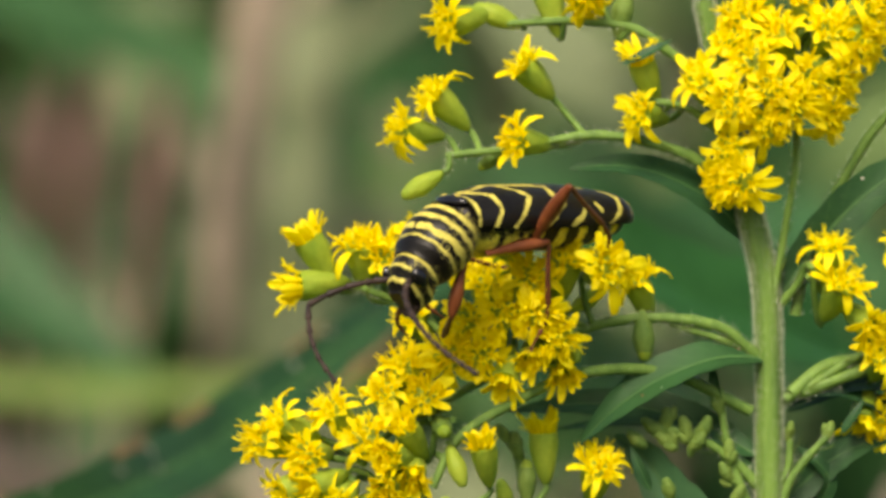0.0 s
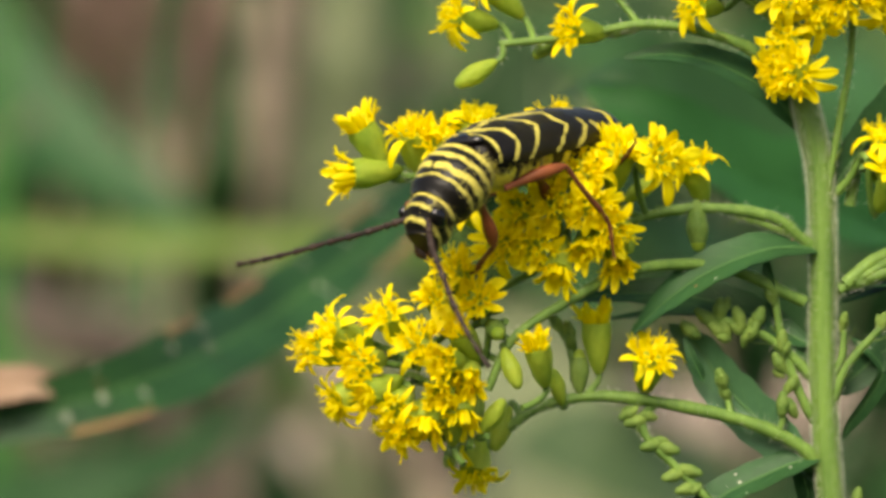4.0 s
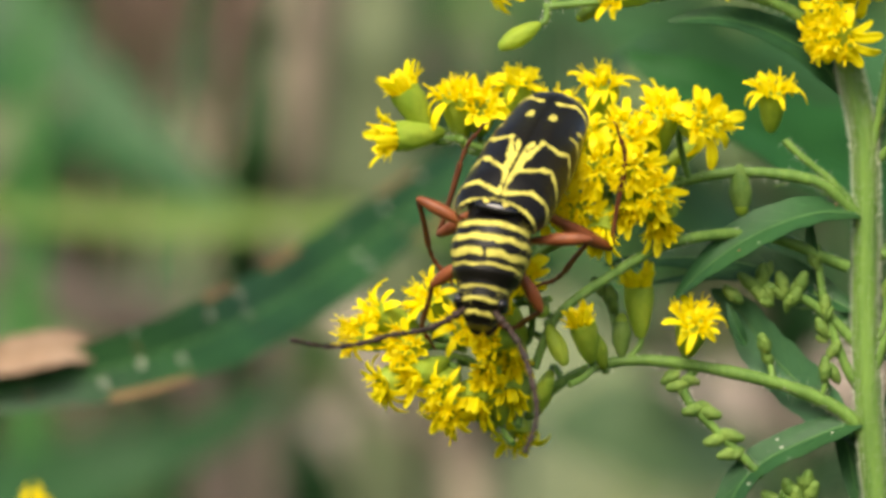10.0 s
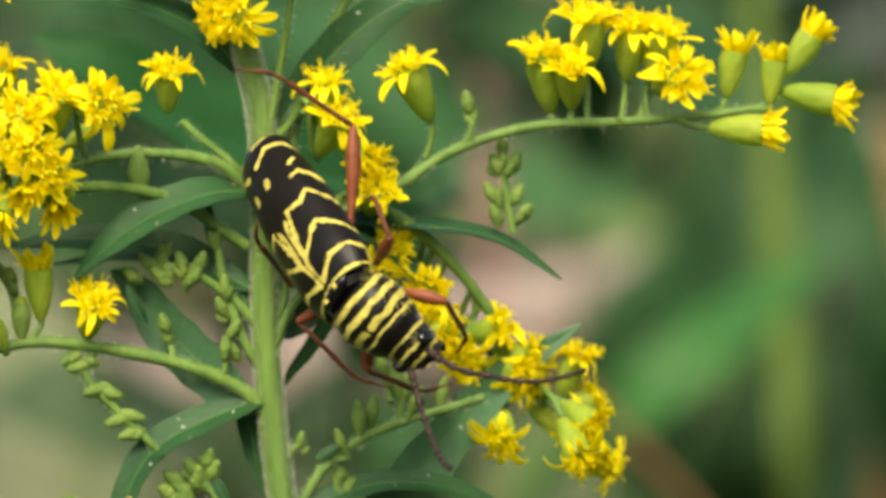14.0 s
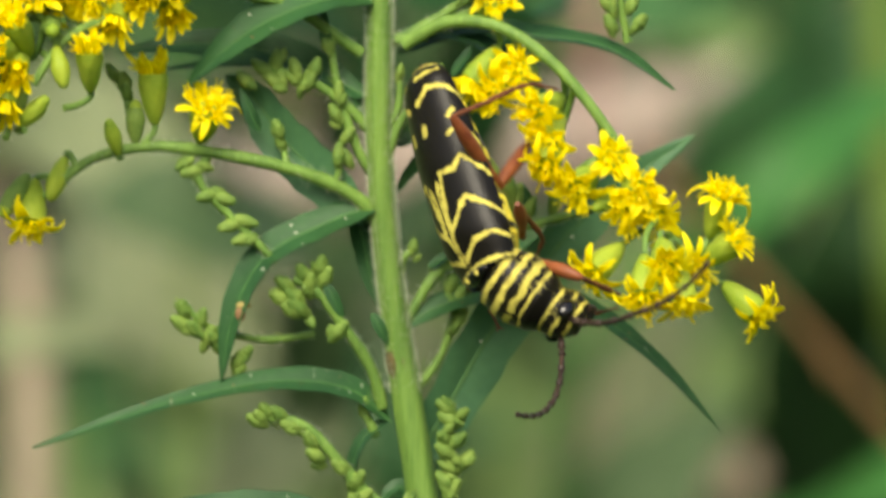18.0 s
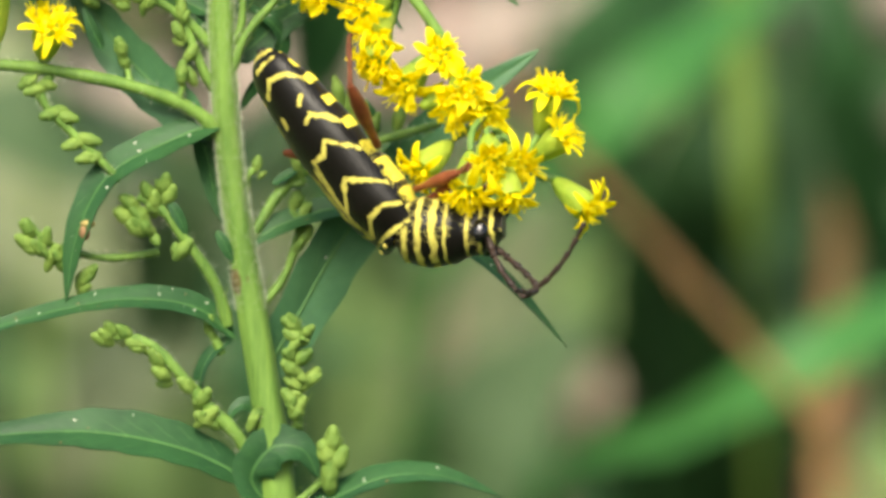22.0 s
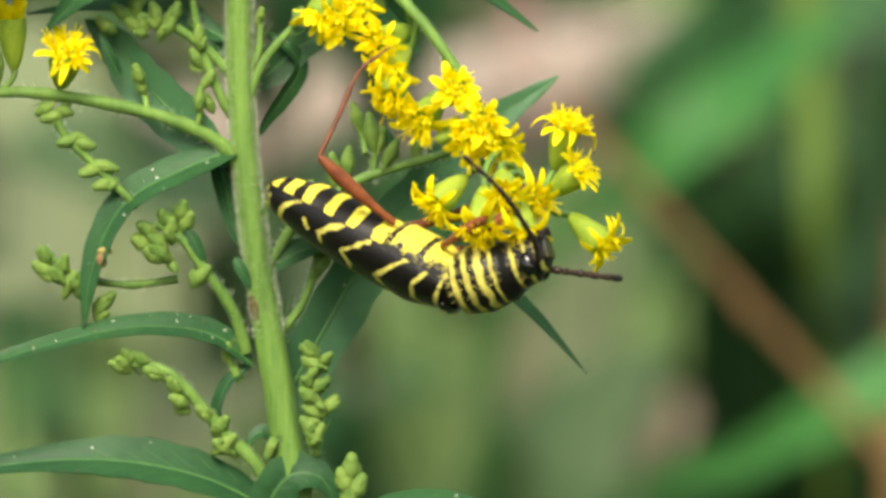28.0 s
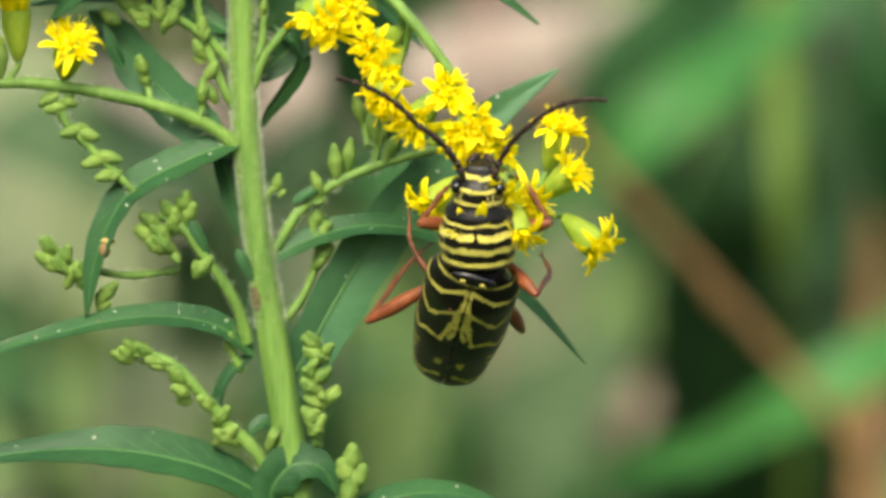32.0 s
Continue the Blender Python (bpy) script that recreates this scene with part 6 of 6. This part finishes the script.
    hint_x = {"F": .5, "M": -.1, "H": -.6}
    body, shield, feelers, whips, limbs = [], [], {"L": [], "R": []}, {"L": [], "R": []}, {k: ([], []) for k in legs}
    for t, neck, fwd, nod_to, dors, tip_l, tip_r in stances:
        up = Vector((dors[0], -dors[2], dors[1]))
        m = Matrix.Translation(P(*neck)) @ turn_to(D(*fwd), up)
        body.append((t, m))
        inv = m.inverted()
        side = m.to_3x3() @ Vector((0, 1, 0))
        pf = D(*nod_to).normalized()
        n = Matrix.Translation(P(*neck)) @ turn_to(pf, pf.cross(side))
        shield.append((t, inv @ n))
        for sd, tip in (("L", tip_l), ("R", tip_r)):
            sg = 1 if sd == "L" else -1
            root = n @ (Vector((158, sg * 24, 14)) * K)
            curl = .3 if (sd == "R" and t < 1.6) else .45 if (sd == "L" and 18.4 < t < 25.6) else .9
            deep = root.y
            for _ in range(4):
                flat = beyond(*tip, deep, EYE_A if t < 12 else EYE_B) - root
                flat.y = 0
                reach = min(max(flat.length * 1.02 + (326 * K - flat.length) * curl, 150 * K), 329 * K)
                deep = root.y - math.sqrt(max(reach ** 2 - flat.length_squared, 0))
            cosine = (reach * reach / (K * K) - NEAR_REACH ** 2 - FAR_REACH ** 2) / (2 * NEAR_REACH * FAR_REACH)
            bend = math.acos(min(1, max(-1, cosine)))
            chord = Vector((flat.x, -math.sqrt(max(reach ** 2 - flat.length_squared, 0)), flat.z)).normalized()
            out = n.to_3x3() @ Vector((.8, sg * .5, .35))
            out = (out - chord * out.dot(chord)).normalized()
            lead = math.atan2(FAR_REACH * math.sin(bend), NEAR_REACH + FAR_REACH * math.cos(bend))
            q = Matrix.Translation(root) @ turn_to(chord * math.cos(lead) + out * math.sin(lead), out)
            feelers[sd].append((t, inv @ q))
            whips[sd].append((t, Matrix.Translation((NEAR_REACH * K, 0, 0)) @ Matrix.Rotation(bend, 4, "Y")))
        for key, (fo, so) in legs.items():
            sd, pos = key
            sg = 1 if sd == "L" else -1
            a, b, c = (x * K for x in REACH[pos])
            b += c * .9
            x, y, z = ROOT[pos]
            root = (n if pos == "F" else m) @ (Vector((x, sg * y, z)) * K)
            foot = P(*between(footholds[key], t))
            gap = foot - root
            d = min(max(gap.length, abs(a - b) * 1.05 + 4 * K), (a + b) * .985)
            ahead = gap.normalized()
            high = {"LH": .1, "LM": 1.0, "LF": .3}.get(key, -.6) * (1 - smooth(t, 6.0, 6.6))
            hint = m.to_3x3() @ Vector(({"F": .5, "M": -.1, "H": -.9}[pos] - high * .2, sg * .85 * (1 - high * .5), .25 + high))
            if sd == "L" and pos != "H" and 18.2 < t < 30.6:
                hint = Vector((-.12, -1, -.1))
            if key == "LH" and 2.6 < t < 6.3:
                hint = m.to_3x3() @ Vector((-1.2, .7, .12 - .12 * smooth(t, 3.5, 5.5)))
            if key == "LH" and 14.5 < t < 30.6:
                hint = m.to_3x3() @ Vector((-.85 + .2 * smooth(t, 19, 21), .4 + .28 * smooth(t, 16, 18), .6 - .35 * smooth(t, 16, 18) - .25 * smooth(t, 19, 21) + .33 * smooth(t, 26, 28)))
            if sd == "R" and 17 < t < 30.6:
                hint = m.to_3x3() @ Vector((hint_x[pos] * .4, -1, -.15))
            hint = (hint - ahead * hint.dot(ahead)).normalized()
            x1 = (d * d + a * a - b * b) / (2 * d)
            h = math.sqrt(max(a * a - x1 * x1, 0))
            knee = root + ahead * x1 + hint * h
            foot = root + ahead * d
            f = Matrix.Translation(root) @ turn_to(knee - root, hint)
            g = Matrix.Translation(knee) @ turn_to(foot - knee, hint)
            limbs[key][0].append((t, inv @ f))
            limbs[key][1].append((t, f.inverted() @ g))
    walk(beetle, body)
    walk(neck_shield, shield)
    walk(beetle_head, shield)
    for sd in "LR":
        walk(antennae[sd], feelers[sd])
        walk(flagella[sd], whips[sd])
    for key, (fo, so) in legs.items():
        walk(fo, limbs[key][0])
        walk(so, limbs[key][1])
    # the spray bows and bobs: foot of the branch, shift (u, v) and turn
    bows = [(t, Matrix.Translation(P(1540 + du, 470 + dv, 0)) @ Matrix.Rotation(radians(a), 4, "Y") @ Matrix.Rotation(radians(yaw), 4, "Z")) for t, du, dv, a, yaw in (
        (0, 10, 0, -7, 40), (11.0, 10, 0, -7, 40), (12.0, 30, 20, -2, 42), (13.0, 32, 20, 2, 40), (14.0, 4, 4, -1.5, 41), (15.0, 4, 5, -6, 38), (15.5, 5, 10, -3.5, 34), (17.5, 20, 30, 2, 8), (18.0, 15, 15, 1.5, 3), (19.0, 20, 40, 3, 0),
        (19.5, 4, 6, 1.5, 0), (21.0, -7, -10, .8, 0), (23.0, -14, -16, .9, 0), (25.0, -19, -12, 1.3, 0), (28.0, -10, -4, 1.5, 0), (30.0, -6, -4, 1.4, 0), (30.5, 0, 6, .9, 0), (31.0, 5, 15, 1, 0), (31.5, -12, 12, .8, 0), (32.0, -28, 16, 1.0, 0))]
    walk(spray, bows)
    for ob, m in SPRAY_PARTS:
        walk(ob, [(t, b @ m) for t, b in bows])
    lifts = [(t, Matrix.Translation(P(*LOW_FOOT)) @ Matrix.Rotation(radians(a), 4, "Y")) for t, a in (
        (0, 3), (1.0, 3), (2.0, 3.4), (2.6, 1), (3.0, -1), (3.5, 0), (5.5, 2.6), (6.0, 3.6), (6.5, -.5), (7.0, 1.6), (8.0, .2), (9.0, 0), (10.0, -1.8), (10.5, -1.2), (11.0, -.5), (11.5, 3), (12.0, 8), (12.5, 10.5), (13.0, 10), (14.0, 10.5), (32.0, 10.5))]
    walk(low_spray, lifts)
    for ob, m in LOW_PARTS:
        walk(ob, [(t, b @ m) for t, b in lifts])
    springs = [(t, Matrix.Translation(P(1505, 405, -5)) @ Matrix.Rotation(radians(a), 4, "Y")) for t, a in (
        (0, -22), (5.5, -20), (6.1, -18), (6.4, 3), (6.6, -3), (6.9, 0), (11.0, 0), (11.4, -3), (11.8, 2), (12.2, -1), (12.6, 0), (32.0, 0))]
    walk(nod, springs)
    walk(nod_head, [(t, b @ NOD_HEAD) for t, b in springs])


motions()
